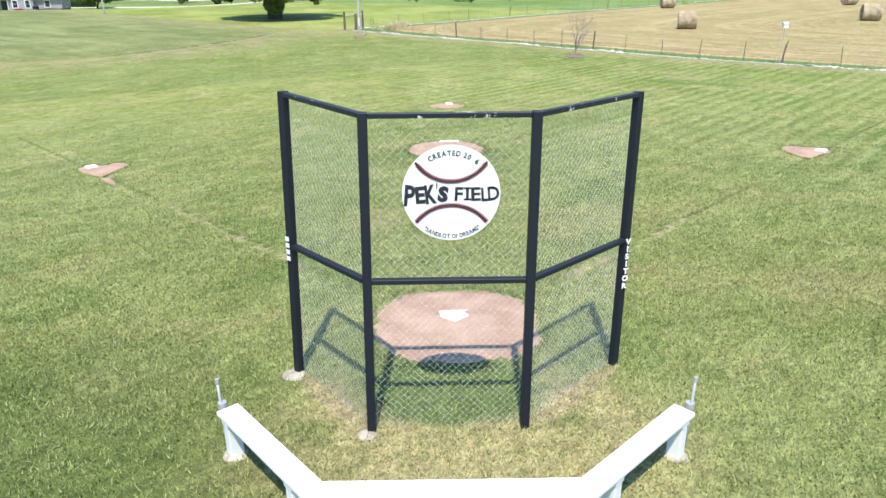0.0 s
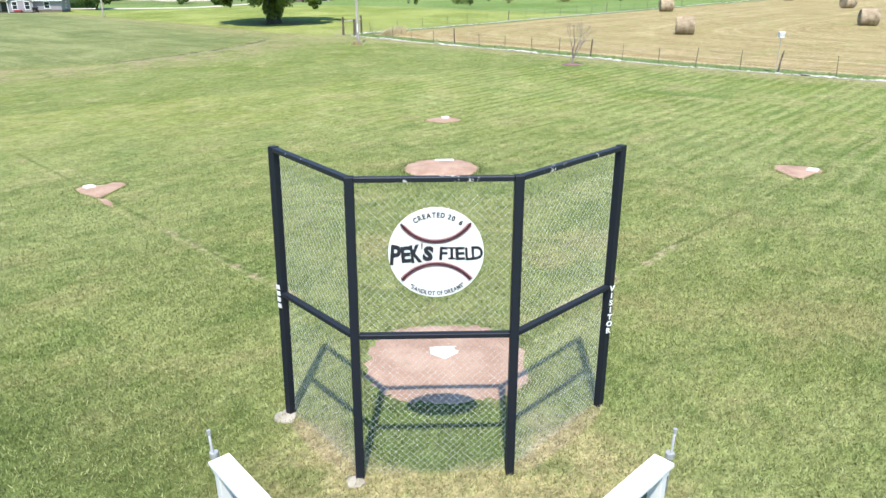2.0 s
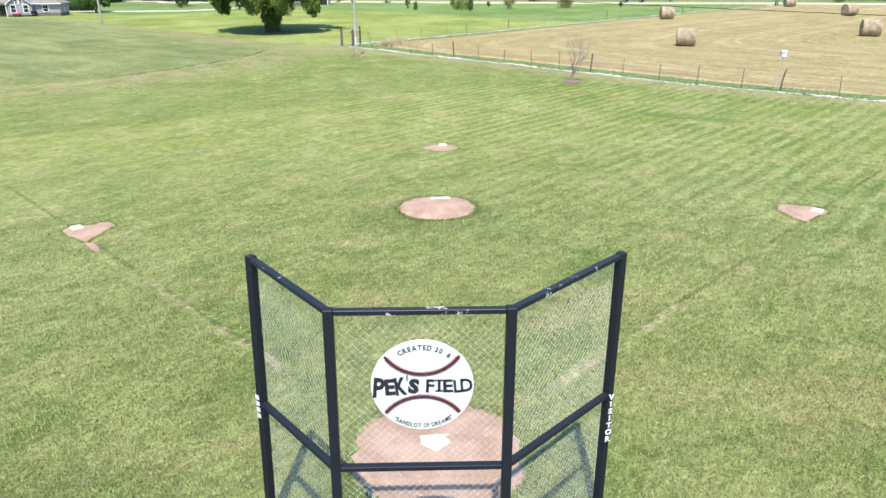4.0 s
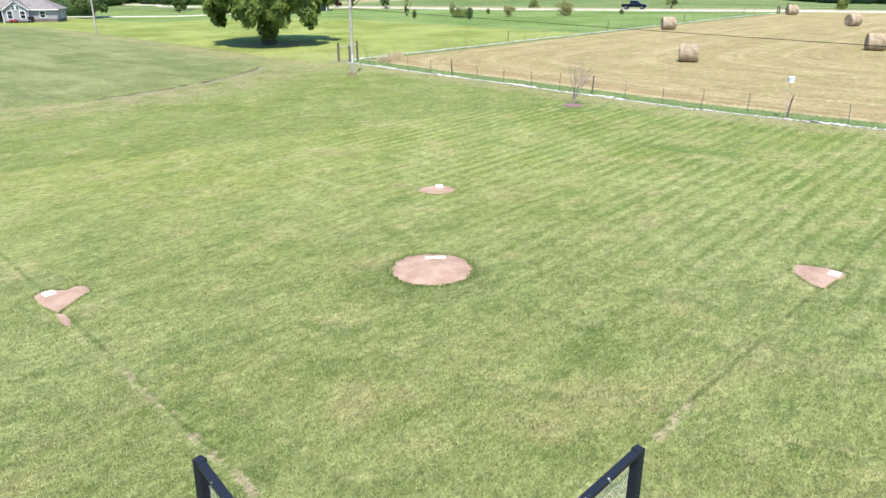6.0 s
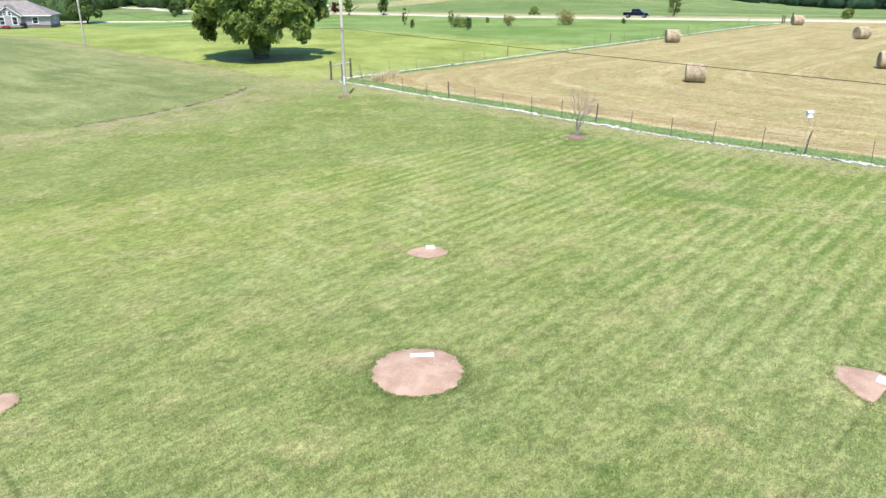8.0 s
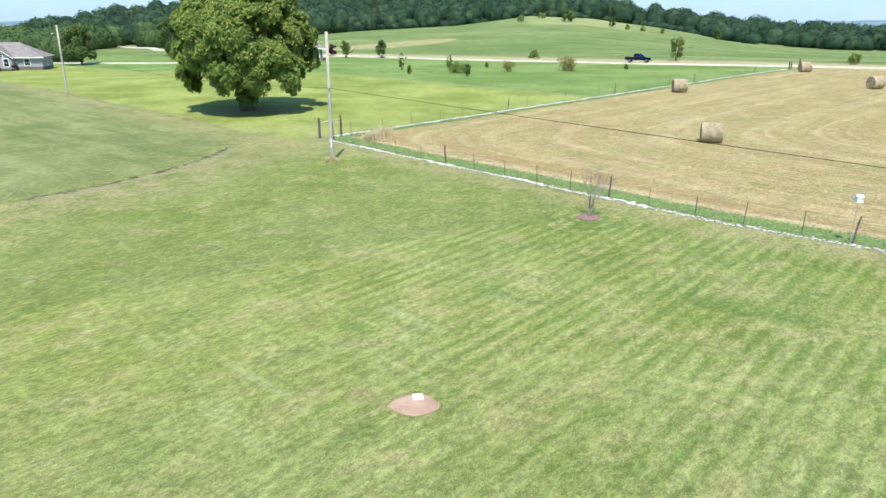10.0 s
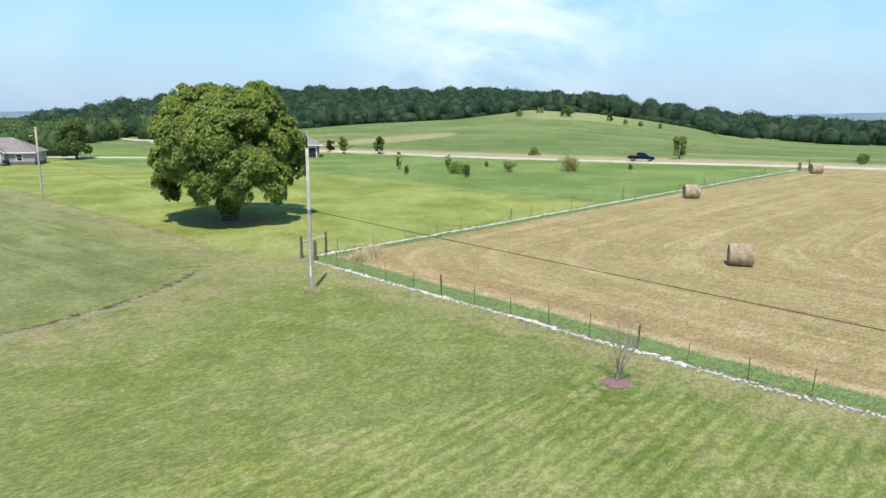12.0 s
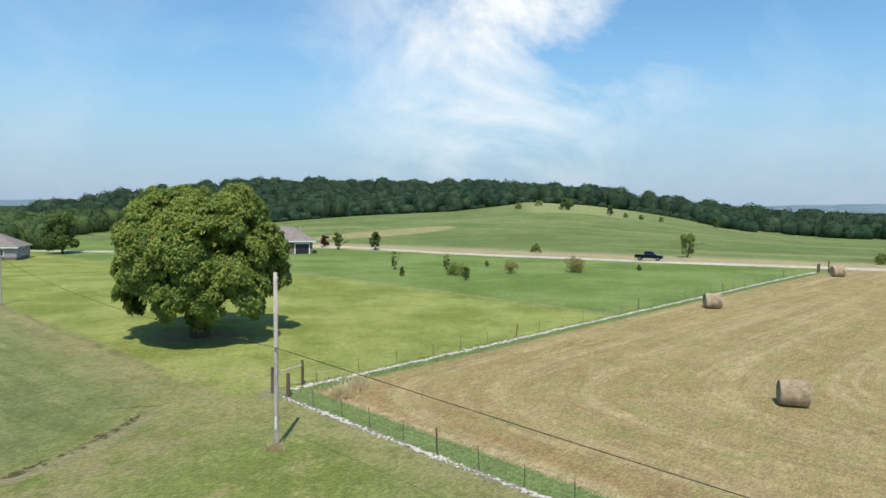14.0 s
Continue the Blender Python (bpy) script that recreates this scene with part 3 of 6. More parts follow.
TRIM = plain("white_trim", (0.80, 0.80, 0.79), (0.72, 0.72, 0.70), 3, 0.5)
BRICK = plain("brown_brick", (0.22, 0.17, 0.14), (0.14, 0.11, 0.09), 5, 0.9)
GLASS = plain("dark_window_glass", (0.02, 0.025, 0.03), (0.03, 0.035, 0.04), 2, 0.08, 0, 0.0)
CAR_PAINT = plain("navy_car_paint", (0.008, 0.011, 0.03), (0.006, 0.008, 0.022), 2, 0.18, 0.3, 0.0)
TYRE = plain("tyre_rubber", (0.02, 0.02, 0.02), None, 20, 0.85)
CHROME = plain("bright_metal", (0.62, 0.63, 0.65), (0.5, 0.5, 0.52), 5, 0.25, 1.0, 0.0)
LAMP_GLASS = plain("lamp_lens", (0.75, 0.76, 0.78), (0.66, 0.66, 0.68), 5, 0.15)
BLUE = plain("pale_lilac_paint", (0.62, 0.63, 0.74), (0.52, 0.53, 0.64), 9, 0.6)
RED_PLASTIC = plain("red_plastic", (0.40, 0.03, 0.04), None, 9, 0.5)


# ---- mesh helpers ----
def mesh_of(name, bm, mat, smooth_shade=False):
    me = bpy.data.meshes.new(name)
    bm.to_mesh(me)
    bm.free()
    me.materials.append(mat)
    if smooth_shade:
        me.shade_smooth()
    return me


def part(name, bm, mat, parent, label="", smooth_shade=False):
    ob = new(name, mesh_of(name, bm, mat, smooth_shade) if isinstance(bm, bmesh.types.BMesh) else bm)
    ob.parent = parent
    if label:
        ob["label"] = label
    return ob


def box(bm, x0, x1, y0, y1, z0, z1, m=None, bevel=0.0):
    r = bmesh.ops.create_cube(bm, size=1.0)
    vs = r["verts"]
    bmesh.ops.transform(bm, matrix=Matrix.LocRotScale(((x0 + x1) / 2, (y0 + y1) / 2, (z0 + z1) / 2), None, (x1 - x0, y1 - y0, z1 - z0)), verts=vs)
    if bevel:
        es = list({e for v in vs for e in v.link_edges})
        r = bmesh.ops.bevel(bm, geom=es, offset=bevel, segments=1, affect="EDGES", profile=0.7)
        vs = list(set(r["verts"]) | {v for v in vs if v.is_valid})
    if m is not None:
        bmesh.ops.transform(bm, matrix=m, verts=[v for v in vs if v.is_valid])
    return bm


def tube(bm, points, radii, sides=6, cap=True):
    """A tube along points."""
    rings = []
    pts = [Vector(p) for p in points]
    for i, p in enumerate(pts):
        d = (pts[min(i + 1, len(pts) - 1)] - pts[max(i - 1, 0)]).normalized()
        a = d.orthogonal().normalized() if abs(d.z) > 0.95 else d.cross(Vector((0, 0, 1))).normalized()
        b = d.cross(a)
        r = radii[i] if isinstance(radii, (list, tuple)) else radii
        rings.append([bm.verts.new(p + (a * math.cos(k * math.tau / sides) + b * math.sin(k * math.tau / sides)) * r) for k in range(sides)])
    for u, v in zip(rings, rings[1:]):
        for k in range(sides):
            bm.faces.new((u[k], u[(k + 1) % sides], v[(k + 1) % sides], v[k]))
    if cap:
        bm.faces.new(rings[0][::-1]), bm.faces.new(rings[-1])
    return bm


def fast_mesh(name, verts, faces, mat):
    """A mesh from arrays: verts (n, 3), faces (m, k)."""
    me = bpy.data.meshes.new(name)
    n, (mf, k) = len(verts), faces.shape
    me.vertices.add(n), me.loops.add(mf * k), me.polygons.add(mf)
    me.vertices.foreach_set("co", np.ascontiguousarray(verts, dtype=np.float32).ravel())
    me.loops.foreach_set("vertex_index", np.ascontiguousarray(faces, dtype=np.int32).ravel())
    me.polygons.foreach_set("loop_start", np.arange(0, mf * k, k, dtype=np.int32))
    me.update(calc_edges=True)
    me.materials.append(mat)
    return me


def leaf_cloud(rng, centres, outward, size, droop=0.2, face=0.55):
    """Kite-shaped leaves at centres, each turned partly outward: verts and faces."""
    n = len(centres)
    nrm = outward * face + rng.normal(0, 0.5, (n, 3))
    nrm /= np.linalg.norm(nrm, axis=1, keepdims=True) + 1e-9
    a = np.cross(nrm, rng.normal(0, 1, (n, 3)))
    a /= np.linalg.norm(a, axis=1, keepdims=True) + 1e-9
    b = np.cross(nrm, a)
    s = (size * rng.uniform(0.6, 1.35, n))[:, None]
    fold = nrm * s * 0.18
    v = np.stack((centres - a * s * 0.5, centres + b * s * 0.33 + fold, centres + a * s * 0.5 - np.array((0, 0, droop)) * s, centres - b * s * 0.33 + fold), 1)
    return v.reshape(-1, 3), np.arange(n * 4).reshape(-1, 4)


def ball_points(rng, n):
    v = rng.normal(0, 1, (n, 3))
    return v / np.linalg.norm(v, axis=1, keepdims=True)


def grounded(x, y, dz=0.0, turn=0.0):
    return pose(x, y, ground_z(x, y) + dz, 0, 0, turn)


def thing(name, x, y, turn=0.0, label="", category="", group="", kind="", dz=0.0):
    ob = new(name)
    ob.matrix_world = grounded(x, y, dz, turn)
    return tagged(ob, label, category, group, kind)


# ---- the lie of the land ----
def smooth(a, b, v):
    u = min(1.0, max(0.0, (v - a) / (b - a)))
    return u * u * (3 - 2 * u)


# the ridge behind the road, by bearing from the field (degrees to the right of straight ahead)
RIDGE_BEARING = (-60, -27, -21, -11, -3, 5, 11, 16, 21, 27, 33, 40, 60)
RIDGE_EDGE = (0, 0, 0.5, 3, 7, 9.5, 13.8, 12.8, 9, 3.2, 0.5, 0, 0)
RIDGE_TOP = (0, 0, 9.5, 19.5, 20.5, 19, 18, 14, 9, 2.0, -1.0, -3, -3)


def ground_z(x, y):
    """The height of the ground."""
    u = (y - 33) / 8
    h = 0.208 * (math.log1p(math.exp(u)) if u < 30 else u)
    h = min(h, 2.1 + 0.3 * (1 - math.exp(-max(0.0, h - 2.1))))
    h += 0.006 * max(-45.0, min(70.0, x)) * smooth(20, 80, y)
    h -= 0.03 * max(0.0, -1.0 - max(x, -18.0)) * smooth(8, 16, y) * smooth(56, 38, y)
    h -= 2.2 * smooth(-12, -60, x) * smooth(95, 170, y)
    h *= 1 - 0.25 * smooth(170, 260, y)
    r = math.hypot(x, y - 25)
    if r > 140 and y > 25:
        b = math.degrees(math.atan2(x, y - 25))
        edge, top = np.interp(b, RIDGE_BEARING, RIDGE_EDGE), np.interp(b, RIDGE_BEARING, RIDGE_TOP)
        h += (edge - h) * smooth(140, 330, r)
        h += (top - edge) * smooth(330, 480, r)
        h += (4.0 - top) * smooth(700, 1500, r)
    return h + 0.05 * noise.noise((x * 0.11, y * 0.11, 0.3)) * smooth(24, 40, math.hypot(x, y - 12))


# ---- the ground, one sheet to the horizon ----
def steps(*runs):
    out = []
    for a, b, d in runs:
        out += list(np.arange(a, b, d))
    return np.array(out + [runs[-1][1]])


def build_ground():
    xs = steps((-3000, -800, 180), (-800, -200, 40), (-200, -50, 8), (-50, -25, 2), (-25, 35, 1.0), (35, 90, 2.5), (90, 250, 10), (250, 800, 40), (800, 3000, 180))
    ys = steps((-600, -100, 60), (-100, -10, 10), (-10, 75, 1.0), (75, 130, 2.5), (130, 520, 8), (520, 900, 30), (900, 3200, 120))
    verts = np.array([(x, y, ground_z(x, y)) for y in ys for x in xs])
    nx, ny = len(xs), len(ys)
    i = np.arange((ny - 1) * (nx - 1))
    a = (i // (nx - 1)) * nx + i % (nx - 1)
    me = fast_mesh("ground", verts, np.stack((a, a + 1, a + nx + 1, a + nx), 1), GROUND)
    me.shade_smooth()
    return tagged(new("ground", me), "mown green lawn, pasture, cut hayfield and crop fields rolling to the horizon", "ground", kind="structure")


build_ground()


def hazy_hills():
    """The last low hills on the horizon, with the haze put into their colour."""
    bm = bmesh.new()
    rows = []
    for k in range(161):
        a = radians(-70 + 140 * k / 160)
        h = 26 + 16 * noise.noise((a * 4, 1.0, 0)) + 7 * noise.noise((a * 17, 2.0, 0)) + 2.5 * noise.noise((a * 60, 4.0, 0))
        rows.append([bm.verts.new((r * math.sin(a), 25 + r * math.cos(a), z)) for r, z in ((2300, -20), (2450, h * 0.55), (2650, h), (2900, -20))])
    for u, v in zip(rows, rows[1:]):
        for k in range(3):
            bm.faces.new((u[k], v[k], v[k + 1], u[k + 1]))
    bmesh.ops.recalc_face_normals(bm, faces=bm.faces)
    return tagged(new("backdrop", mesh_of("backdrop", bm, HAZE_HILLS, True)), "low wooded hills on the far horizon, coloured blue-green for haze", "hills", kind="structure")


hazy_hills()


def strip_along(name, line, width, mat, dz, label, category, wobble=0.3):
    """A lane laid on the ground along a line of points."""
    pts = [Vector((x, y, 0)) for x, y in line]
    fine = []
    for a, b in zip(pts, pts[1:]):
        n = max(2, int((b - a).length / 4))
        fine += [a.lerp(b, i / n) for i in range(n)]
    fine.append(pts[-1])
    bm = bmesh.new()
    rows = []
    for i, p in enumerate(fine):
        d = (fine[min(i + 1, len(fine) - 1)] - fine[max(i - 1, 0)]).normalized()
        side = Vector((d.y, -d.x, 0))
        row = []
        for k, u in enumerate((-0.56, -0.5, -0.2, 0.0, 0.2, 0.5, 0.56)):
            q = p + side * (u * width + wobble * noise.noise((p.x * 0.2, p.y * 0.2, k)))
            lift = (-0.06, dz, dz + 0.03, dz + 0.05, dz + 0.03, dz, -0.06)[k]
            row.append(bm.verts.new((q.x, q.y, ground_z(q.x, q.y) + lift)))
        rows.append(row)
    for u, v in zip(rows, rows[1:]):
        for k in range(6):
            bm.faces.new((u[k], u[k + 1], v[k + 1], v[k]))
    bmesh.ops.recalc_face_normals(bm, faces=bm.faces)
    return tagged(new(name, mesh_of(name, bm, mat, True)), label, category, kind="structure")


ROAD_LINE = [(150, 90), (73, 125.5), (48.6, 138), (32, 147.5), (13, 160), (-6, 178), (-16, 184), (-45, 194), (-70, 197), (-150, 204)]
strip_along("road", ROAD_LINE, 2.3, GRAVEL, 0.20, "pale gravel country road between grass verges", "road")
strip_along("farm_lane", [(-126, 342), (-110, 318), (-103, 306), (-96, 300), (-85, 276), (-72, 261), (-62, 258)], 3.0, GRAVEL, 0.25, "pale gravel farm lane between far trees", "lane")


# ---- the ball field ----
def dirt_patch(name, outline, label, dome=0.03, category="dirt patch", ragged=0.12):
    """A patch of bare red dirt with a ragged edge, domed in the middle."""
    cx, cy = sum(p[0] for p in outline) / len(outline), sum(p[1] for p in outline) / len(outline)
    edge = []
    for (ax, ay), (bx, by) in zip(outline, outline[1:] + outline[:1]):
        n = max(3, int(math.hypot(bx - ax, by - ay) / 0.09))
        edge += [(ax + (bx - ax) * i / n, ay + (by - ay) * i / n) for i in range(n)]
    bm = bmesh.new()
    rings = []
    for u in (1.0, 0.93, 0.8, 0.6, 0.35):
        ring = []
        for x, y in edge:
            k = u * (1 + ragged * (0.6 * noise.noise((x * 2.5, y * 2.5, 5.0)) + 0.6 * noise.noise((x * 9, y * 9, 2.0)) + 0.5 * noise.noise((x * 21, y * 21, 1.0))) * (u > 0.9))
            px, py = cx + (x - cx) * k, cy + (y - cy) * k
            ring.append(bm.verts.new((px, py, ground_z(px, py) - 0.03 + (0.045 + dome * (1 - u ** 2)) * (u < 1) + 0.004 * noise.noise((px * 5, py * 5, 0)))))
        rings.append(ring)
    top = bm.verts.new((cx, cy, ground_z(cx, cy) + 0.015 + dome))
    n = len(edge)
    for a, b in zip(rings, rings[1:]):
        for k in range(n):
            bm.faces.new((a[k], a[(k + 1) % n], b[(k + 1) % n], b[k]))
    for k in range(n):
        bm.faces.new((rings[-1][k], rings[-1][(k + 1) % n], top))
    bmesh.ops.recalc_face_normals(bm, faces=bm.faces)
    return tagged(new(name, mesh_of(name, bm, DIRT, True)), label, category)


def oval(cx, cy, rx, ry, power=2.0, n=40):
    out = []
    for i in range(n):
        c, s = math.cos(i * math.tau / n), math.sin(i * math.tau / n)
        out.append((cx + rx * math.copysign(abs(c) ** (2 / power), c), cy + ry * math.copysign(abs(s) ** (2 / power), s)))
    return out


HOME, MOUND, RUBBER_AT = (0.24, 8.93), (0.82, 18.95), (0.93, 19.42)
FIRST, SECOND, THIRD = (10.55, 17.87), (1.42, 26.33), (-8.29, 18.51)
PATCHES = {
    "home": oval(0.25, 8.76, 1.08, 1.05, 2.7),
    "mound": oval(MOUND[0], MOUND[1], 1.02, 1.0, 2.1),
    "first": [(9.91, 18.63), (10.34, 18.5), (10.73, 18.25), (10.89, 18.02), (10.8, 17.77), (10.3, 17.5), (9.83, 17.11), (9.7, 17.29), (9.66, 17.75), (9.66, 18.19)],
    "second": [(0.62, 26.02), (0.8, 26.28), (1.01, 26.42), (1.25, 26.52), (1.48, 26.59), (1.78, 26.38), (2.0, 26.02), (1.9, 25.8), (1.74, 25.64), (1.35, 25.48), (1.08, 25.56), (0.86, 25.72)],
    "third": [(-8.65, 18.46), (-8.56, 18.75), (-8.27, 18.79), (-7.97, 18.74), (-7.87, 18.99), (-7.61, 18.97), (-7.37, 18.61), (-7.5, 18.2), (-7.58, 17.71), (-7.63, 17.45), (-7.93, 17.69), (-8.27, 17.98)],
    "worn": [(-7.66, 17.44), (-7.42, 17.36), (-7.12, 16.98), (-7.0, 16.68), (-7.26, 16.86)],
}
dirt_patch("home_plate_dirt", PATCHES["home"], "rounded patch of reddish bare dirt round home plate", 0.02)
dirt_patch("pitchers_mound", PATCHES["mound"], "low round pitcher's mound of reddish dirt", 0.13, "mound")
dirt_patch("base_dirt", PATCHES["first"], "small triangular patch of red dirt at first base", 0.02)
dirt_patch("base_dirt", PATCHES["second"], "small pointed patch of red dirt at second base", 0.02)
dirt_patch("base_dirt", PATCHES["worn"], "short tail of bare dirt on the base path by third base", 0.004, ragged=0.3)
dirt_patch("base_dirt", PATCHES["third"], "small triangular patch of red dirt at third base", 0.02)


def plate(name, outline, x, y, z, turn, thick, mat, label, category):
    """A flat rubber slab with a bevelled rim."""
    bm = bmesh.new()
    f = bm.faces.new([bm.verts.new((px, py, 0)) for px, py in outline])
    r = bmesh.ops.extrude_face_region(bm, geom=[f])
    bmesh.ops.translate(bm, verts=[v for v in r["geom"] if isinstance(v, bmesh.types.BMVert)], vec=(0, 0, thick))
    top = [e for e in bm.edges if all(v.co.z > thick * 0.9 for v in e.verts)]
    bmesh.ops.bevel(bm, geom=top, offset=min(0.015, thick * 0.4), segments=2, affect="EDGES")
    bmesh.ops.recalc_face_normals(bm, faces=bm.faces)
    ob = tagged(new(name, mesh_of(name, bm, mat)), label, category)
    ob.matrix_world = pose(x, y, z, 0, 0, turn)
    return ob


def square(w, d):
    return [(-w / 2, -d / 2), (w / 2, -d / 2), (w / 2, d / 2), (-w / 2, d / 2)]


plate("home_plate", [(-0.19, 0.15), (-0.19, -0.04), (0.0, -0.2), (0.19, -0.04), (0.185, 0.03), (0.15, 0.05), (0.165, 0.085), (0.13, 0.10), (0.19, 0.13), (0.19, 0.15)][::-1], HOME[0], HOME[1], 0.03, 1.0, 0.022, RUBBER, "worn white rubber home plate set in red dirt", "home plate")
plate("pitching_rubber", square(0.52, 0.14), RUBBER_AT[0], RUBBER_AT[1], 0.125, 2.0, 0.05, RUBBER, "white pitching rubber on top of the dirt mound", "pitching rubber")
for (bx, by), turn, word in ((FIRST, 45, "first"), (SECOND, 4, "second"), (THIRD, 40, "third")):
    plate("base", square(0.26, 0.26), bx, by, ground_z(bx, by) + 0.012, turn, 0.06, RUBBER, f"white {word} base bag on its dirt patch", "base")

# ---- the backstop ----
POSTS = [(-1.61, 7.70), (-0.755, 6.53), (0.745, 6.49), (1.965, 7.61)]
LEAN = [(0.085, -0.02), (0.045, 0.02), (-0.005, 0.0), (0.015, 0.03)]       # how far each top stands from its foot
TALL, MID = 3.095, 1.60
DROP = (-0.055, 0.0, -0.005, -0.06)                # the middle rails sit lower at the outer posts
RISE = (0.03, 0.0, 0.0, -0.015)                     # and the tops differ a little


def post_at(i, z):
    (x, y), (dx, dy) = POSTS[i], LEAN[i]
    return Vector((x + dx * z / TALL, y + dy * z / TALL, z))


def between(i, z):
    """The matrix (x along) and length of a rail from post i to the next, at height z."""
    a, b = post_at(i, z), post_at(i + 1, z)
    if z > 0.5:
        offs = DROP if z < 2.3 else RISE
        a.z, b.z = offs[i], offs[i + 1]
    else:
        a.z = b.z = 0.0
    d = b - a
    h = math.hypot(d.x, d.y)
    return Matrix(((d.x / h, -d.y / h, 0, a.x), (d.y / h, d.x / h, 0, a.y), (d.z / h, 0, 1, a.z), (0, 0, 0, 1))), h


def chain_link(bm, i, inv, z0, z1, pitch=0.0355, r=0.0015):
    """Woven diamond mesh: zigzag wires that run upwards, each hooked into the next."""
    length = between(i, (z0 + z1) / 2)[1] - 0.10
    n = int(length / pitch)
    rows = int((z1 - z0) / pitch)
    for w in range(n + 1):
        pts = []
        for k in range(rows + 1):
            z = z0 + (z1 - z0) * k / rows
            m, span = between(i, z)
            u = (w + (0.5 if (k + w) % 2 else -0.5)) / n
            x = 0.05 + (span - 0.10) * min(1.0, max(0.0, u))
            pts.append(inv @ m @ Vector((x, 0.036 + 0.003 * (1 if k % 2 else -1), z)))
        tube(bm, pts, r, 3, False)


def build_backstop():
    stop = thing("backstop", 0.2, 7.0, 0, "tall dark-painted timber backstop with chain-link mesh in three panels", "backstop")
    inv = stop.matrix_world.inverted()
    for i, (x, y) in enumerate(POSTS):
        bm = box(bmesh.new(), -0.041, 0.041, -0.041, 0.041, -0.3, TALL + RISE[i] + 0.004, None, 0.005)
        bmesh.ops.rotate(bm, verts=bm.verts, cent=(0, 0, 0), matrix=Matrix.Rotation(radians((-38, 0, -1, 36)[i]), 3, "Z"))
        for v in bm.verts:
            v.co = inv @ (post_at(i, v.co.z) + Vector((v.co.x, v.co.y, 0)))
        part("post", bm, NAVY, stop)
        if i < 2:
            bm = bmesh.new()
            bmesh.ops.create_icosphere(bm, subdivisions=2, radius=(0.14, 0.10)[i])
            for v in bm.verts:
                v.co = Vector((v.co.x, v.co.y, v.co.z * 0.16)) * (1 + 0.35 * noise.noise(v.co * 12 + Vector((i * 3, 0, 0))))
            bmesh.ops.transform(bm, matrix=inv @ pose(x - 0.04, y - 0.07, 0.012), verts=bm.verts)
            part("footing", bm, CONCRETE, stop, "pale concrete footing in the grass", True)
    for i in range(3):
        m, length = between(i, TALL)
        part("top_rail", box(bmesh.new(), 0.043, length - 0.043, -0.034, 0.034, TALL - 0.045, TALL - 0.002, inv @ m, 0.004), NAVY_WORN, stop, "top rail with flaking paint")
        m, length = between(i, MID)
        part("middle_rail", box(bmesh.new(), 0.043, length - 0.043, -0.034, 0.034, MID - 0.035, MID + 0.01, inv @ m, 0.004), NAVY, stop)
        for z0, z1 in ((0.02, MID - 0.032), (MID + 0.012, TALL - 0.042)):
            bm = bmesh.new()
            chain_link(bm, i, inv, z0, z1)
            part("wire_mesh", bm, GALV, stop, "galvanised chain-link mesh")
    return stop


def letters(bm, text, place, height, bold=0.0, width=0.0, extrude=0.002):
    """Adds built-in font letters to bm; place(u) gives the matrix at the run's middle plus u metres. width: the whole run is fitted to it."""
    glyphs, run = [], 0.0
    for ch in text:
        cu = bpy.data.curves.new("glyph", "FONT")
        cu.body, cu.size, cu.extrude, cu.offset, cu.resolution_u = ch if ch != " " else "n", height * 1.38, extrude, bold, 3
        ob = bpy.data.objects.new("glyph", cu)
        me = bpy.data.meshes.new_from_object(ob)
        co = np.empty(len(me.vertices) * 3, dtype=np.float32)
        me.vertices.foreach_get("co", co)
        co = co.reshape(-1, 3)
        lo, hi = (co[:, 0].min(), co[:, 0].max()) if len(co) else (0.0, 0.1)
        glyphs.append((ch, me, run - lo, (hi - lo) / 2))
        run += (hi - lo) * (0.7 if ch == " " else 1.0) + height * 0.17
        bpy.data.objects.remove(ob), bpy.data.curves.remove(cu)
    for ch, me, at, half in glyphs:
        if ch != " ":
            mid = at + half
            n0 = len(bm.verts)
            bm.from_mesh(me)
            bm.verts.ensure_lookup_table()
            lo = min(v.co.x for v in bm.verts[n0:])
            hi = max(v.co.x for v in bm.verts[n0:])
            k = width / run if width else 1.0
            m = place((at + (lo + hi) / 2 - run / 2) * k) @ Matrix.Diagonal((k, 1, 1, 1)) @ Matrix.Translation((-(lo + hi) / 2, 0, 0))
            bmesh.ops.transform(bm, matrix=m, verts=bm.verts[n0:])
        bpy.data.meshes.remove(me)
    return bm


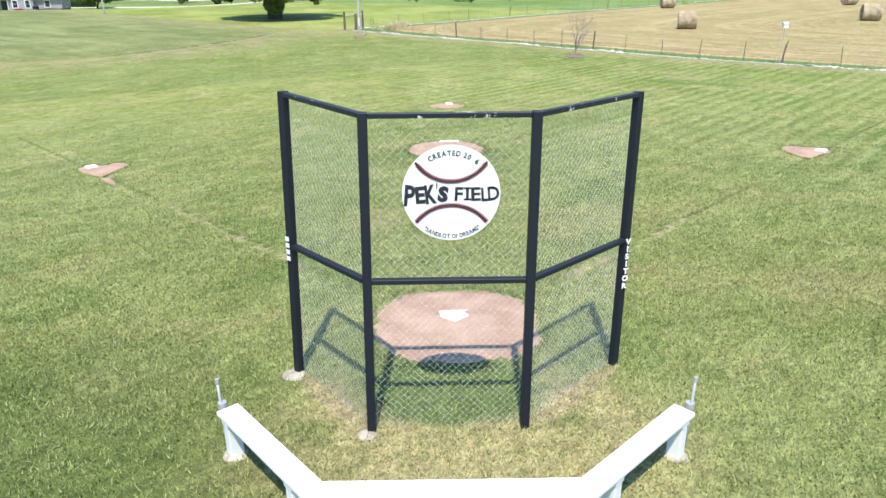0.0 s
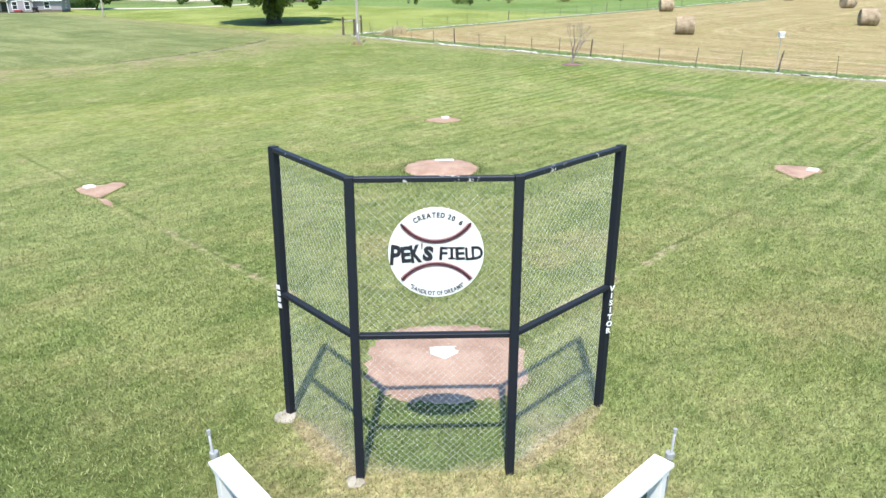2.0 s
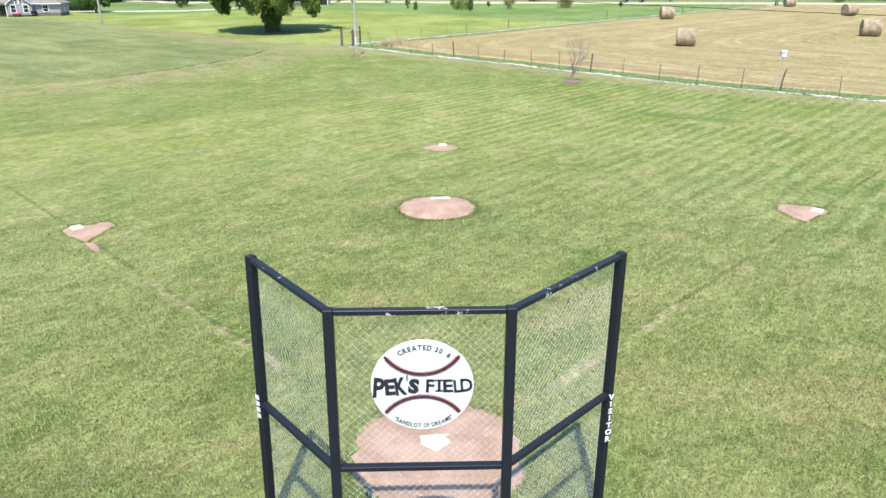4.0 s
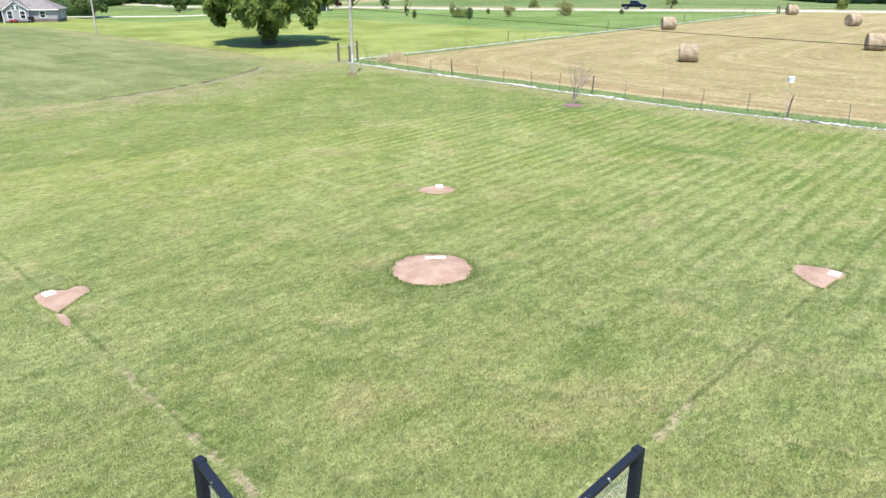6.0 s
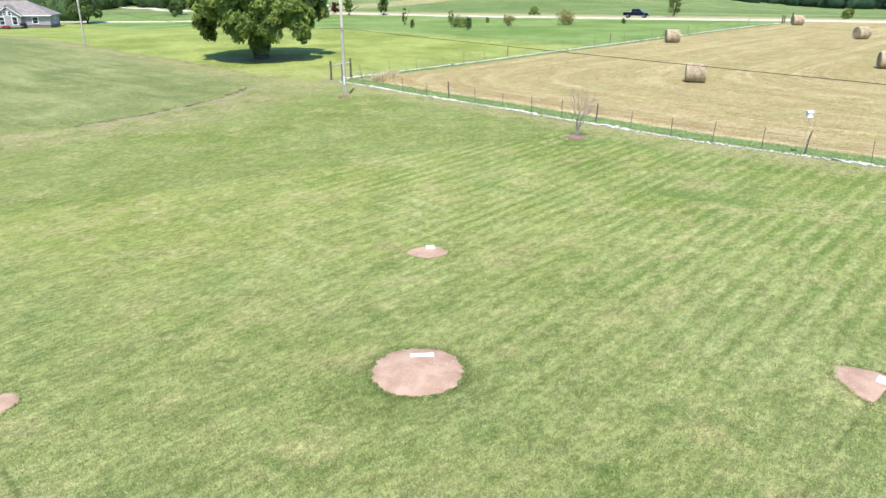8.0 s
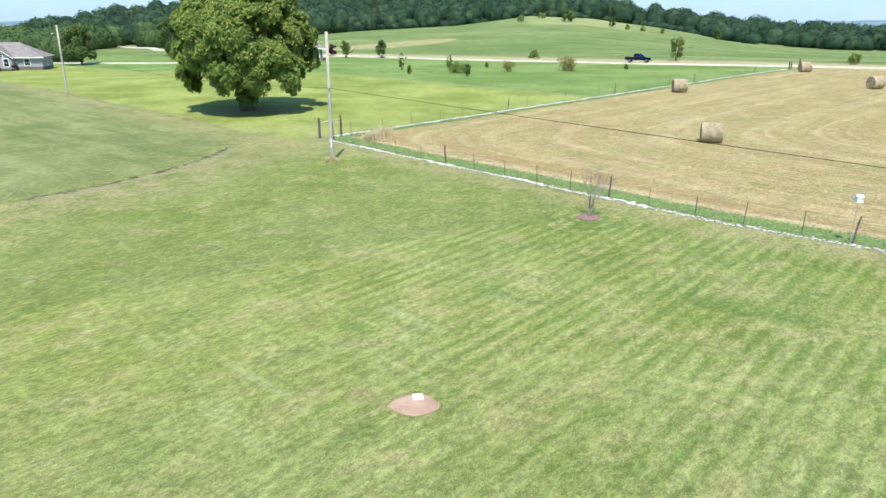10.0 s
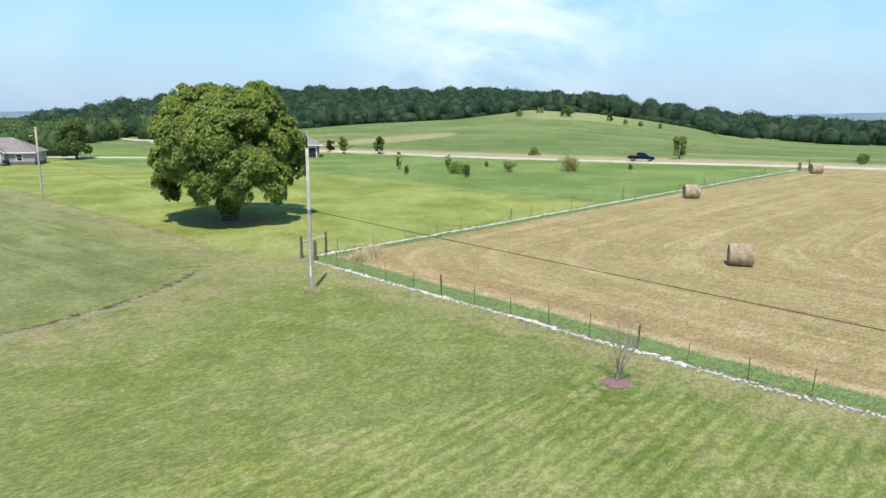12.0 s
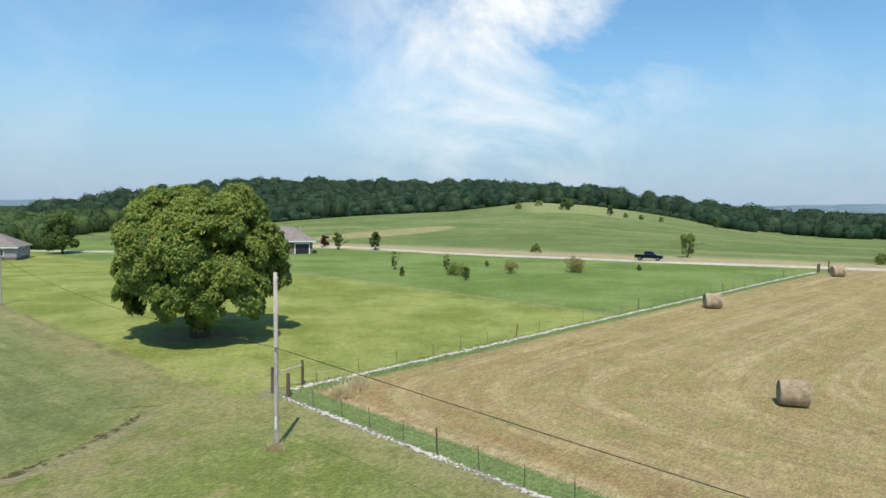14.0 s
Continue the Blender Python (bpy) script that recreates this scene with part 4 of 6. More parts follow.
def build_sign():
    """The round board painted as a ball; x across, y up, z towards the reader."""
    m = between(1, 2.4)[0] @ pose(0.745, -0.012, 2.40, 90, 0, 0)
    R = 0.423
    sign = new("field_sign")
    sign.matrix_world = m
    tagged(sign, "round white sign painted as a baseball with hand-lettered field name", "sign")
    bm = bmesh.new()
    bmesh.ops.create_cone(bm, cap_ends=True, segments=72, radius1=R, radius2=R, depth=0.014)
    bmesh.ops.bevel(bm, geom=[e for e in bm.edges if len(e.link_faces) == 2 and e.calc_face_angle(0) > 1], offset=0.003, segments=1, affect="EDGES")
    part("board", bm, SIGN_WHITE, sign)
    for s, cy, rad, half in ((1, 0.47, 0.358, 58), (-1, -0.484, 0.385, 53)):
        bm, st = bmesh.new(), bmesh.new()
        pts = []
        for i in range(41):
            a = radians(-half + 2 * half * i / 40)
            pts.append((rad * math.sin(a), cy - s * rad * math.cos(a), 0.0085))
        tube(bm, [p for p in pts if math.hypot(p[0], p[1]) < R - 0.004], 0.0115, 5)
        for i in range(37):
            a = radians(-half + 2 * half * (i + 0.5) / 37)
            x, y = rad * math.sin(a), cy - s * rad * math.cos(a)
            if math.hypot(x, y) > R - 0.02:
                continue
            for side in (-1, 1):
                k = rad + side * 0.022
                b = a + 0.016
                tube(st, [(x, y, 0.009), (k * math.sin(b), cy - s * k * math.cos(b), 0.009)], 0.0056, 4)
        part("seam", bm, SEAM, sign, "dark painted seam")
        part("stitching", st, STITCH, sign, "short red painted stitches")
    z = 0.0075

    def arc(radius, centre, up, middle):
        def place(u):
            a = (u + middle) / radius
            if up:
                return pose(radius * math.sin(a), centre + radius * math.cos(a), z, 0, 0, -math.degrees(a))
            return pose(radius * math.sin(a), centre - radius * math.cos(a), z, 0, 0, math.degrees(a))
        return place
    rim, low = "small black hand-painted word along the upper rim", "small black hand-painted word along the lower rim"
    for text, place, height, bold, width, label in (
            ("CREATED", arc(0.334, 0.0, True, -0.055), 0.046, 0.0016, 0.275, rim),
            ("20", arc(0.334, 0.0, True, 0.135), 0.046, 0.0016, 0.068, "small black hand-painted figures"),
            ("6", arc(0.334, 0.0, True, 0.225), 0.046, 0.0016, 0.0, "small black hand-painted figure"),
            ("\"SANDLOT", arc(0.402, 0.0, False, -0.135), 0.040, 0.0012, 0.255, low),
            ("OF", arc(0.402, 0.0, False, 0.035), 0.040, 0.0012, 0.055, low),
            ("DREAMS\"", arc(0.402, 0.0, False, 0.18), 0.040, 0.0012, 0.205, low)):
        part("lettering", letters(bmesh.new(), text, place, height, bold, width), INK, sign, label)
    # each large letter stands a little askew, as the brush left it: letter, middle, foot, height, weight, width, turn
    for word in ((("P", -0.365, -0.100, 0.185, 0.009, 0.112, -5), ("E", -0.262, -0.076, 0.145, 0.0085, 0.105, 4), ("K", -0.170, -0.076, 0.160, 0.010, 0.112, 6), ("'", -0.124, -0.052, 0.150, 0.003, 0.024, 0), ("S", -0.078, -0.060, 0.125, 0.011, 0.112, -8)),
                 (("F", 0.062, -0.060, 0.124, 0.0045, 0.090, -3), ("I", 0.138, -0.054, 0.112, 0.0035, 0.045, 0), ("E", 0.214, -0.060, 0.120, 0.0045, 0.105, 2), ("L", 0.294, -0.064, 0.120, 0.0045, 0.082, 4), ("D", 0.368, -0.056, 0.124, 0.0045, 0.118, 5))):
        bm = bmesh.new()
        for ch, x, y, high, bold, wide, turn in word:
            letters(bm, ch, lambda u, x=x, y=y, turn=turn: pose(x, y, z, 0, 0, turn), high, bold, wide)
            if ch == "I":                       # with its two cross strokes
                for dy in (0.0, high - 0.012):
                    box(bm, x - 0.032, x + 0.032, y + dy - 0.004, y + dy + 0.012, z - 0.001, z + 0.002)
        part("lettering", bm, INK, sign, "large black hand-painted word")
    return sign


def post_writing():
    """White words run down the outer posts."""
    x, y = POSTS[3]
    bm = bmesh.new()
    for i, ch in enumerate("VISITOR"):
        letters(bm, ch, lambda u, i=i: pose(x + 0.022, y - 0.062, 1.50 - i * 0.085, 90, 0, 14), 0.062, 0.004)
    tagged(new("post_lettering", mesh_of("post_lettering", bm, TRIM)), "white painted word running down the dark post", "lettering")
    x, y = POSTS[0]
    bm = bmesh.new()
    for i in range(4):
        box(bm, -0.028, 0.022, -0.002, 0.002, 1.60 - i * 0.072, 1.65 - i * 0.072, pose(x + 0.01, y - 0.064, 0, 0, 0, -38))
    tagged(new("post_lettering", mesh_of("post_lettering", bm, TRIM)), "four white painted letters too worn to read", "lettering")


build_backstop()
build_sign()
post_writing()

# ---- the benches behind the backstop ----
SEAT_Z = 0.45


def bench(a, b, label, ends, width=0.21, cut=(0.0, 0.0)):
    """A plank bench from a to b (its middle line); ends: which ends carry legs."""
    d = Vector((b[0] - a[0], b[1] - a[1], 0))
    turn = math.degrees(math.atan2(d.y, d.x))
    length = d.length
    ob = new("bench")
    ob.matrix_world = pose(a[0], a[1], 0, 0, 0, turn)
    tagged(ob, label, "bench", "white benches behind the backstop")
    bm = box(bmesh.new(), 0, length, -width / 2, width / 2, SEAT_Z - 0.045, SEAT_Z, None, 0.006)
    for v in bm.verts:                       # mitred ends
        k = cut[0] if v.co.x < length / 2 else cut[1]
        v.co.x += k * v.co.y
    part("seat", bm, BENCH_WHITE, ob)
    for x in ends:
        part("leg", box(bmesh.new(), x - 0.05, x + 0.05, -0.085, 0.045, -0.2, SEAT_Z - 0.047, None, 0.006), WHITE, ob)
        bm = bmesh.new()
        bmesh.ops.create_icosphere(bm, subdivisions=2, radius=0.12)
        for v in bm.verts:
            v.co = Vector((v.co.x + x, v.co.y - 0.03, v.co.z * 0.18 + 0.008)) + Vector((1, 1, 0)) * 0.03 * noise.noise(v.co * 14 + Vector((x * 5, 0, 0)))
        part("footing", bm, CONCRETE, ob, "pale concrete round the leg", True)
        part("brace", box(bmesh.new(), x - 0.06, x + 0.06, -width / 2 + 0.012, width / 2 - 0.012, SEAT_Z - 0.10, SEAT_Z - 0.048, None, 0.004), WHITE, ob)
    return ob


L0, L1, R1, R0 = (-2.06, 6.36), (-1.135, 5.17), (0.985, 5.07), (2.13, 6.05)
t = 0.43
bench(L0, L1, "white-painted plank bench angled beside the backstop", (0.12, 1.25), cut=(0.0, -t))
bench(L1, R1, "white-painted plank bench parallel to the backstop", (0.3, 1.8), cut=(t, -t))
bench(R1, R0, "white-painted plank bench angled beside the backstop", (0.3, 1.38), cut=(t, 0.0))


def pipe(x, y, z0, z1, lean):
    ob = thing("pipe_stake", x, y, 0, "short galvanised pipe with a cap standing at the bench end", "pipe", "pipes at the bench ends")
    bm = tube(bmesh.new(), [(0, 0, z0), (lean * 0.5, 0, (z0 + z1) / 2), (lean, 0.0, z1)], 0.0125, 10)
    part("tube", bm, STEEL, ob, smooth_shade=True)
    bm = tube(bmesh.new(), [(lean, 0, z1 - 0.03), (lean, 0, z1 + 0.012)], 0.019, 10)
    part("cap", bm, STEEL, ob)
    bm = tube(bmesh.new(), [(0, 0, SEAT_Z - 0.04), (0, 0, SEAT_Z + 0.016)], 0.042, 12)
    part("collar", bm, STEEL, ob)


pipe(-2.115, 6.41, -0.2, 0.70, -0.02)
pipe(2.20, 6.10, -0.2, 0.72, 0.02)


# ---- trees ----
def limb(bm, rng, start, way, length, radius, depth, spread=0.6, tips=None, sides=6):
    """A bent, tapering limb that forks."""
    pts, p, w = [Vector(start)], Vector(start), Vector(way).normalized()
    for i in range(4):
        w = (w + Vector(rng.normal(0, 0.16, 3)) + Vector((0, 0, 0.04))).normalized()
        p = p + w * length / 4
        pts.append(p.copy())
    tube(bm, pts, [radius * (1 - 0.13 * i) for i in range(5)], sides)
    if tips is not None:
        tips.append(p.copy())
    if depth:
        for k in range(int(rng.integers(2, 4))):
            q = pts[int(rng.integers(2, 5))]
            v = (w + Vector(rng.normal(0, spread, 3))).normalized()
            limb(bm, rng, q, v, length * rng.uniform(0.55, 0.8), radius * 0.5, depth - 1, spread, tips, max(4, sides - 1))


def great_tree(x, y):
    rng = np.random.default_rng(11)
    tree = thing("tree", x, y, 0, "large round-crowned leafy green tree standing in the grass yard", "tree")
    bm = bmesh.new()
    tube(bm, [(0, 0, -0.4), (0.05, 0, 0.5), (0.0, 0.1, 1.5), (0.15, 0, 3.0), (0.1, 0.1, 5.0), (0.2, 0.2, 7.2)], [0.95, 0.66, 0.54, 0.48, 0.36, 0.18], 12)
    for k in range(11):
        a = k * 2.4
        z = 1.4 + 0.55 * k
        limb(bm, rng, (0, 0, z), (math.cos(a), math.sin(a), 0.55 + 0.05 * k), 4.0 - 0.2 * k, 0.24, 2)
    part("trunk", bm, BARK, tree, "dark trunk with spreading limbs")
    hs, rs = (1.7, 2.6, 4.2, 6.7, 8.8, 10.5, 11.5, 12.1), (3.3, 4.9, 6.2, 6.3, 5.7, 4.5, 3.0, 0.6)
    cs, ns, size = [], [], []
    pads = []                                  # sprays of leaves: place, the way they face, reach
    boughs = []
    levels = rng.permutation(96)
    for i in range(96):
        h = 2.9 + 8.3 * (levels[i] + rng.random()) / 96
        a = i * 2.4 + rng.normal(0, 0.3)
        br = rng.uniform(0.9, 1.6) * np.interp(h, (3, 6, 11), (0.85, 1.0, 0.9))
        reach = np.interp(h, hs, rs) * (1 + 0.20 * noise.noise((math.cos(a) * 1.5, math.sin(a) * 1.5, h * 0.35)) + 0.08 * noise.noise((math.cos(a) * 4, math.sin(a) * 4, h)))
        if h < 4.5:                             # the skirt hangs unevenly, lowest away from the pole
            h -= 0.9 * noise.noise((math.cos(a) * 2.0, math.sin(a) * 2.0, 4.0)) + 0.25
        boughs.append((a, h, max(0.3, reach - br * 0.85), br))
    for a, h, r, br in boughs:
        c = np.array((r * math.cos(a), r * math.sin(a), h))
        out = np.array((math.cos(a), math.sin(a), np.interp(h, (2.0, 5.0, 9.0, 12.0), (0.15, 0.4, 0.9, 2.2))))
        out /= np.linalg.norm(out)
        for k in range(int(7 * br * br) + 5):
            d = ball_points(rng, 1)[0]
            if d @ out < -0.25:
                d = -d
            at = c + d * br * rng.uniform(0.7, 1.05) * np.array((1, 1, 0.85))
            pads.append((tuple(at), tuple(d * 0.7 + out * 0.6 + np.array((0, 0, 0.2))), rng.uniform(0.34, 0.66)))
    for i in range(34):                        # leafy growth round the trunk
        a, r = i * 2.4, 0.36 + 0.03 * i
        pads.append(((r * math.cos(a), r * math.sin(a), 0.5 + 0.075 * i), (math.cos(a), math.sin(a), 0.3), 0.42))
    for i in range(70):                        # the rounded, uneven top
        a, r = rng.uniform(0, math.tau), 4.4 * math.sqrt(rng.random())
        pads.append(((r * math.cos(a), r * math.sin(a), 11.1 - 0.10 * r * r + rng.normal(0, 0.28)), (0.3 * math.cos(a) * r / 4, 0.3 * math.sin(a) * r / 4, 1.0), rng.uniform(0.4, 0.8)))
    for at, way, pr in pads:
        way = np.array(way) + rng.normal(0, 0.28, 3)
        way /= np.linalg.norm(way)
        n = int(330 * pr * pr) + 40
        d = ball_points(rng, n)
        out = d @ way
        d = d - np.outer(np.where(out < -0.15, 2 * out, 0.0), way)                 # the outer half of the spray only
        lump = np.array([1 + 0.45 * noise.noise(Vector(q) * 1.9 + Vector(at)) for q in d])
        spread = d * (pr * lump * (0.72 + 0.34 * rng.random(n) ** 0.7))[:, None]
        spread -= np.outer((spread @ way) * 0.40, way)                            # flattened
        spread[:, 2] -= 0.22 * np.hypot(spread[:, 0], spread[:, 1])                # and drooping
        cs.append(np.array(at) + spread)
        ns.append(d * 0.7 + way * 0.45 + np.array((0, -0.1, 0.6)))
        size.append(np.full(n, 0.20) * rng.uniform(0.7, 1.4, n))
    n = 5200                                  # the shaded inside
    d = ball_points(rng, n)
    h = rng.uniform(3.2, 10.4, n)
    rr = np.interp(h, hs, rs) * 0.70 * np.sqrt(rng.random(n))
    a = rng.uniform(0, math.tau, n)
    cs.append(np.stack((rr * np.cos(a), rr * np.sin(a), h), 1)), ns.append(d), size.append(np.full(n, 0.5))
    v, f = leaf_cloud(rng, np.concatenate(cs), np.concatenate(ns), np.concatenate(size), 0.3, 0.9)
    part("crown", fast_mesh("crown", v, f, TREE_LEAF), None, tree, "dense clumps of green leaves")


great_tree(-13.55, 80.3)


def small_tree(name, x, y, height, width, leaf, label, category="tree", seed=1, low=0.15, n=900, size=0.2, columnar=1.0, group="", fan=False):
    """A shrub or young tree: thin forked stems and a loose crown of leaves in clumps."""
    rng = np.random.default_rng(seed)
    ob = thing(name, x, y, 0, label, category, group)
    bm, tips = bmesh.new(), []
    for k in range(3 if low < 0.2 else 1):
        a = k * 2.1 + seed
        limb(bm, rng, (0.05 * math.cos(a), 0.05 * math.sin(a), -0.1), (0.25 * math.cos(a) * (low < 0.2), 0.25 * math.sin(a) * (low < 0.2), 1), height * 0.55, 0.03 + height * 0.012, 2, 0.45, tips, 5)
    part("stem", bm, BARK, ob)
    m = 22
    cs, ns = [], []
    for i in range(m):
        h = height * (low + (1 - low) * (0.12 + 0.78 * rng.random()))
        t1 = (h / height - low) / (1 - low)
        reach = width / 2 * (math.sin(math.pi * min(1, max(0, t1)) ** (0.8 * columnar)) ** 0.7)
        if fan:                                # many stems, broad towards the top
            reach = width / 2 * (0.35 + 0.65 * t1) * math.sqrt(max(0.05, 1 - max(0.0, t1 - 0.5) ** 2 * 3.4))
        elif low < 0.1:                        # bushes stand broad on the ground
            reach = width / 2 * math.sqrt(max(0.02, 1 - t1 * t1)) * columnar
        a, r = rng.uniform(0, math.tau), reach * (0.35 + 0.5 * rng.random())
        lr = max(0.12, width * 0.15) * rng.uniform(0.7, 1.2)
        k = n // m
        d = ball_points(rng, k)
        cs.append(np.array((r * math.cos(a), r * math.sin(a), h)) + d * (lr * (0.5 + 0.55 * rng.random(k)))[:, None])
        ns.append(d)
    v, f = leaf_cloud(rng, np.concatenate(cs), np.concatenate(ns), np.full(m * (n // m), size))
    part("crown", fast_mesh("crown", v, f, leaf), None, ob, "loose clumps of leaves")
    return ob


MEADOW = "young trees and shrubs on the meadow"
for i, (x, y, h, w, leaf, kind_of, low) in enumerate((
        (1.7, 128.0, 2.9, 1.0, SHRUB_LEAF, "narrow dark green young tree", 0.06), (2.8, 118.6, 1.4, 0.9, SHRUB_LEAF, "small green shrub", 0.05),
        (9.6, 128.0, 2.4, 1.2, SHRUB_LEAF, "dark green young tree", 0.08), (10.4, 120.0, 1.5, 3.4, SHRUB_LEAF, "broad low green shrub", 0.02),
        (11.1, 113.6, 1.8, 1.4, FIR_LEAF, "small green shrub", 0.04), (18.4, 121.3, 1.7, 2.7, RUST_LEAF, "yellowish-brown rounded shrub", 0.03),
        (28.0, 122.6, 2.3, 4.4, RUST_LEAF, "large brownish-green rounded shrub", 0.02), (38.3, 124.8, 0.9, 0.7, FIR_LEAF, "tiny dark shrub", 0.05),
        (16.3, 132.0, 0.9, 0.7, SHRUB_LEAF, "tiny green shrub", 0.05))):
    small_tree("shrub", x, y, h, w, leaf, f"{kind_of} on the green meadow", "shrub", i + 3, low, 1100 if w < 3 else 2600, 0.16, 1.0, MEADOW, leaf is RUST_LEAF)
for i, (x, y, h, w, leaf, kind_of) in enumerate((
        (-14.2, 182.0, 2.8, 2.2, PURPLE_LEAF, "dark purple-leaved young tree"), (-10.6, 174.0, 3.9, 2.7, SHRUB_LEAF, "green young tree"),
        (-2.6, 172.0, 3.9, 2.8, FIR_LEAF, "round green young tree"), (56.3, 149.5, 4.8, 3.4, SHRUB_LEAF, "loose upright green tree"))):
    small_tree("roadside_tree", x, y, h, w, leaf, f"{kind_of} beside the gravel road", "tree", i + 31, 0.12, 3000, 0.25, 1.0, "trees beside the road")
for i, (x, y, h, w) in enumerate(((30.5, 164, 1.8, 2.6), (83.0, 134.0, 1.8, 2.4), (-19.5, 152.5, 5.2, 3.0), (68.5, 293, 4.6, 6.5), (50, 294, 2.4, 3.4), (82, 279, 4.2, 2.4), (87, 276, 1.8, 2.0), (93, 276, 1.8, 2.0), (101, 277, 1.8, 2.2), (62, 313, 2.2, 4), (131, 296, 4.5, 3.4), (95, 135.5, 2.4, 2.2))):
    small_tree("bush", x, y, h, w, FIR_LEAF if h > 4 else SHRUB_LEAF, "green bush at the edge of the field", "bush", i + 51, 0.02, 1000, 0.3 if h < 4 else 0.6, 1.0, "bushes along the fields")


for i, (x, y, h, w) in enumerate(((-76.5, 191.5, 9.6, 9.4), (-68.0, 236.0, 11.5, 9.0), (-64.0, 222.0, 4.6, 4.2), (-52.0, 214.0, 2.2, 3.0))):
    small_tree("tree", x, y, h, w, FIR_LEAF, "leafy green tree behind the grey house", "tree", i + 81, 0.04 if i == 0 else 0.1, 8000, 0.5, 1.0, "trees behind the grey house")


def sapling(x, y):
    """The leafless young tree in its ring of mulch."""
    rng = np.random.default_rng(5)
    ob = thing("sapling", x, y, 0, "bare leafless young tree in a ring of mulch", "tree")
    bm = bmesh.new()
    tube(bm, [(0, 0, -0.1), (0.02, 0, 0.15), (0.08, 0.02, 0.38), (0.13, 0.02, 0.55)], [0.055, 0.045, 0.04, 0.032], 7)
    for k in range(10):
        a = k * 2.4 + 0.9
        start = (0.04 + 0.009 * k, 0.01, 0.26 + 0.028 * k)
        limb(bm, rng, start, (0.42 * math.cos(a) + 0.16, 0.38 * math.sin(a), 1), 1.1 + 0.12 * (k % 3), 0.019, 3, 0.34, None, 4)
    part("stem", bm, DEAD_BARK, ob, "thin grey leafless branching stem")
    bm = bmesh.new()
    bmesh.ops.create_icosphere(bm, subdivisions=4, radius=0.56)
    for v in bm.verts:
        v.co = Vector((v.co.x, v.co.y, v.co.z * 0.16)) * (1 + 0.16 * noise.noise(v.co * 4)) + Vector((0, 0, 0.03 * noise.noise(v.co * 14)))
    part("mulch", bm, MULCH, ob, "reddish-brown mulch ring")


sapling(9.95, 42.15)


def far_woods():
    """All the far woodland as one body of crowns."""
    rng = np.random.default_rng(21)
    bm = bmesh.new()
    bmesh.ops.create_icosphere(bm, subdivisions=2, radius=1.0)
    ball = np.array([v.co for v in bm.verts])
    ball_faces = np.array([[v.index for v in f.verts] for f in bm.faces])
    bm.free()
    forms = []
    for k in range(8):
        shift = Vector((k * 7.3, k * 3.1, 0))

        def surface(d):
            """Places on a lumpy crown that stands broad on the ground, in the directions d."""
            lump = np.array([0.80 + 0.26 * abs(noise.noise(Vector(q) * 1.7 + shift)) + 0.40 * abs(noise.noise(Vector(q) * 3.7 + shift)) + 0.26 * abs(noise.noise(Vector(q) * 8.5 + shift)) for q in d])
            v = d * lump[:, None]
            low = d[:, 2] < 0
            v[low, :2] *= (1 / np.sqrt(np.maximum(0.15, 1 - d[low, 2:3] ** 2))) ** 0.8
            v[:, 2] = np.where(v[:, 2] > 0, np.maximum(v[:, 2], 0) ** 0.85, v[:, 2])
            return v * np.array((0.47, 0.47, 0.45)) + np.array((0, 0, 0.47))
        v = surface(ball) * np.array((0.95, 0.95, 0.97))
        d = ball_points(rng, 560)               # the sprays of leaves that make its surface
        d[:, 2] = np.where(d[:, 2] < -0.55, -d[:, 2], d[:, 2])
        lv, lf = leaf_cloud(rng, surface(d) * (0.95 + 0.05 * rng.random((560, 1))), d + np.array((0, 0, 0.25)), rng.uniform(0.045, 0.085, 560), 0.3, 1.0)
        forms.append((np.concatenate((v, lv)), np.concatenate((ball_faces, np.concatenate((lf[:, :3], lf[:, (0, 2, 3)])) + len(v)))))
    spots = []
    for row in range(13):
        r = 338 + row * 12.0
        for b in np.arange(-27, 47, math.degrees(7.4 / r)):
            bb, rr = b + rng.normal(0, 0.35), r + rng.normal(0, 2.5)
            if rr < np.interp(bb, (-25, -23, -21, -19.5, -18.5), (0, 330, 345, 330, 0)):
                continue
            if rr < np.interp(bb, (8.5, 10.5, 20, 26), (330, 372, 405, 330)):
                continue
            spots.append((bb, rr, rng.uniform(8.0, 12.0) if rng.random() < 0.85 else rng.uniform(12.0, 14.5)))
    for row in range(9):                       # nearer woods behind the house
        r = 262 + row * 9
        for b in np.arange(-40, -15, math.degrees(7.0 / r)):
            bb = b + rng.normal(0, 0.4)
            if r > np.interp(bb, (-25, -24.2, -21, -20, -18.5, -16, -14.5), (0, 278, 340, 320, 282, 262, 250)):
                spots.append((bb, r + rng.normal(0, 2.5), rng.uniform(7, 11)))
    for b in np.arange(-36, -24.5, 1.15):       # big single trees behind the house
        spots.append((b + rng.normal(0, 0.4), 212 + rng.normal(0, 9), rng.uniform(6.5, 9.5)))
        spots.append((b + rng.normal(0, 0.5), 238 + rng.normal(0, 9), rng.uniform(6.5, 9.5)))
    for b in np.arange(-17.5, 46, 0.62):       # the leafy edge of the wood
        rr = np.interp(b, (8.5, 10.5, 20, 26), (336, 374, 407, 334))
        spots.append((b + rng.normal(0, 0.2), rr + rng.normal(0, 1.5), rng.uniform(2.5, 5.5)))
    for b in np.arange(25, 50, 1.1):           # low trees in front on the right
        spots.append((b + rng.normal(0, 0.3), 322 + rng.normal(0, 7), rng.uniform(4, 8)))
    near = [q for q in spots if q[0] < -14.5 and q[1] < 345]
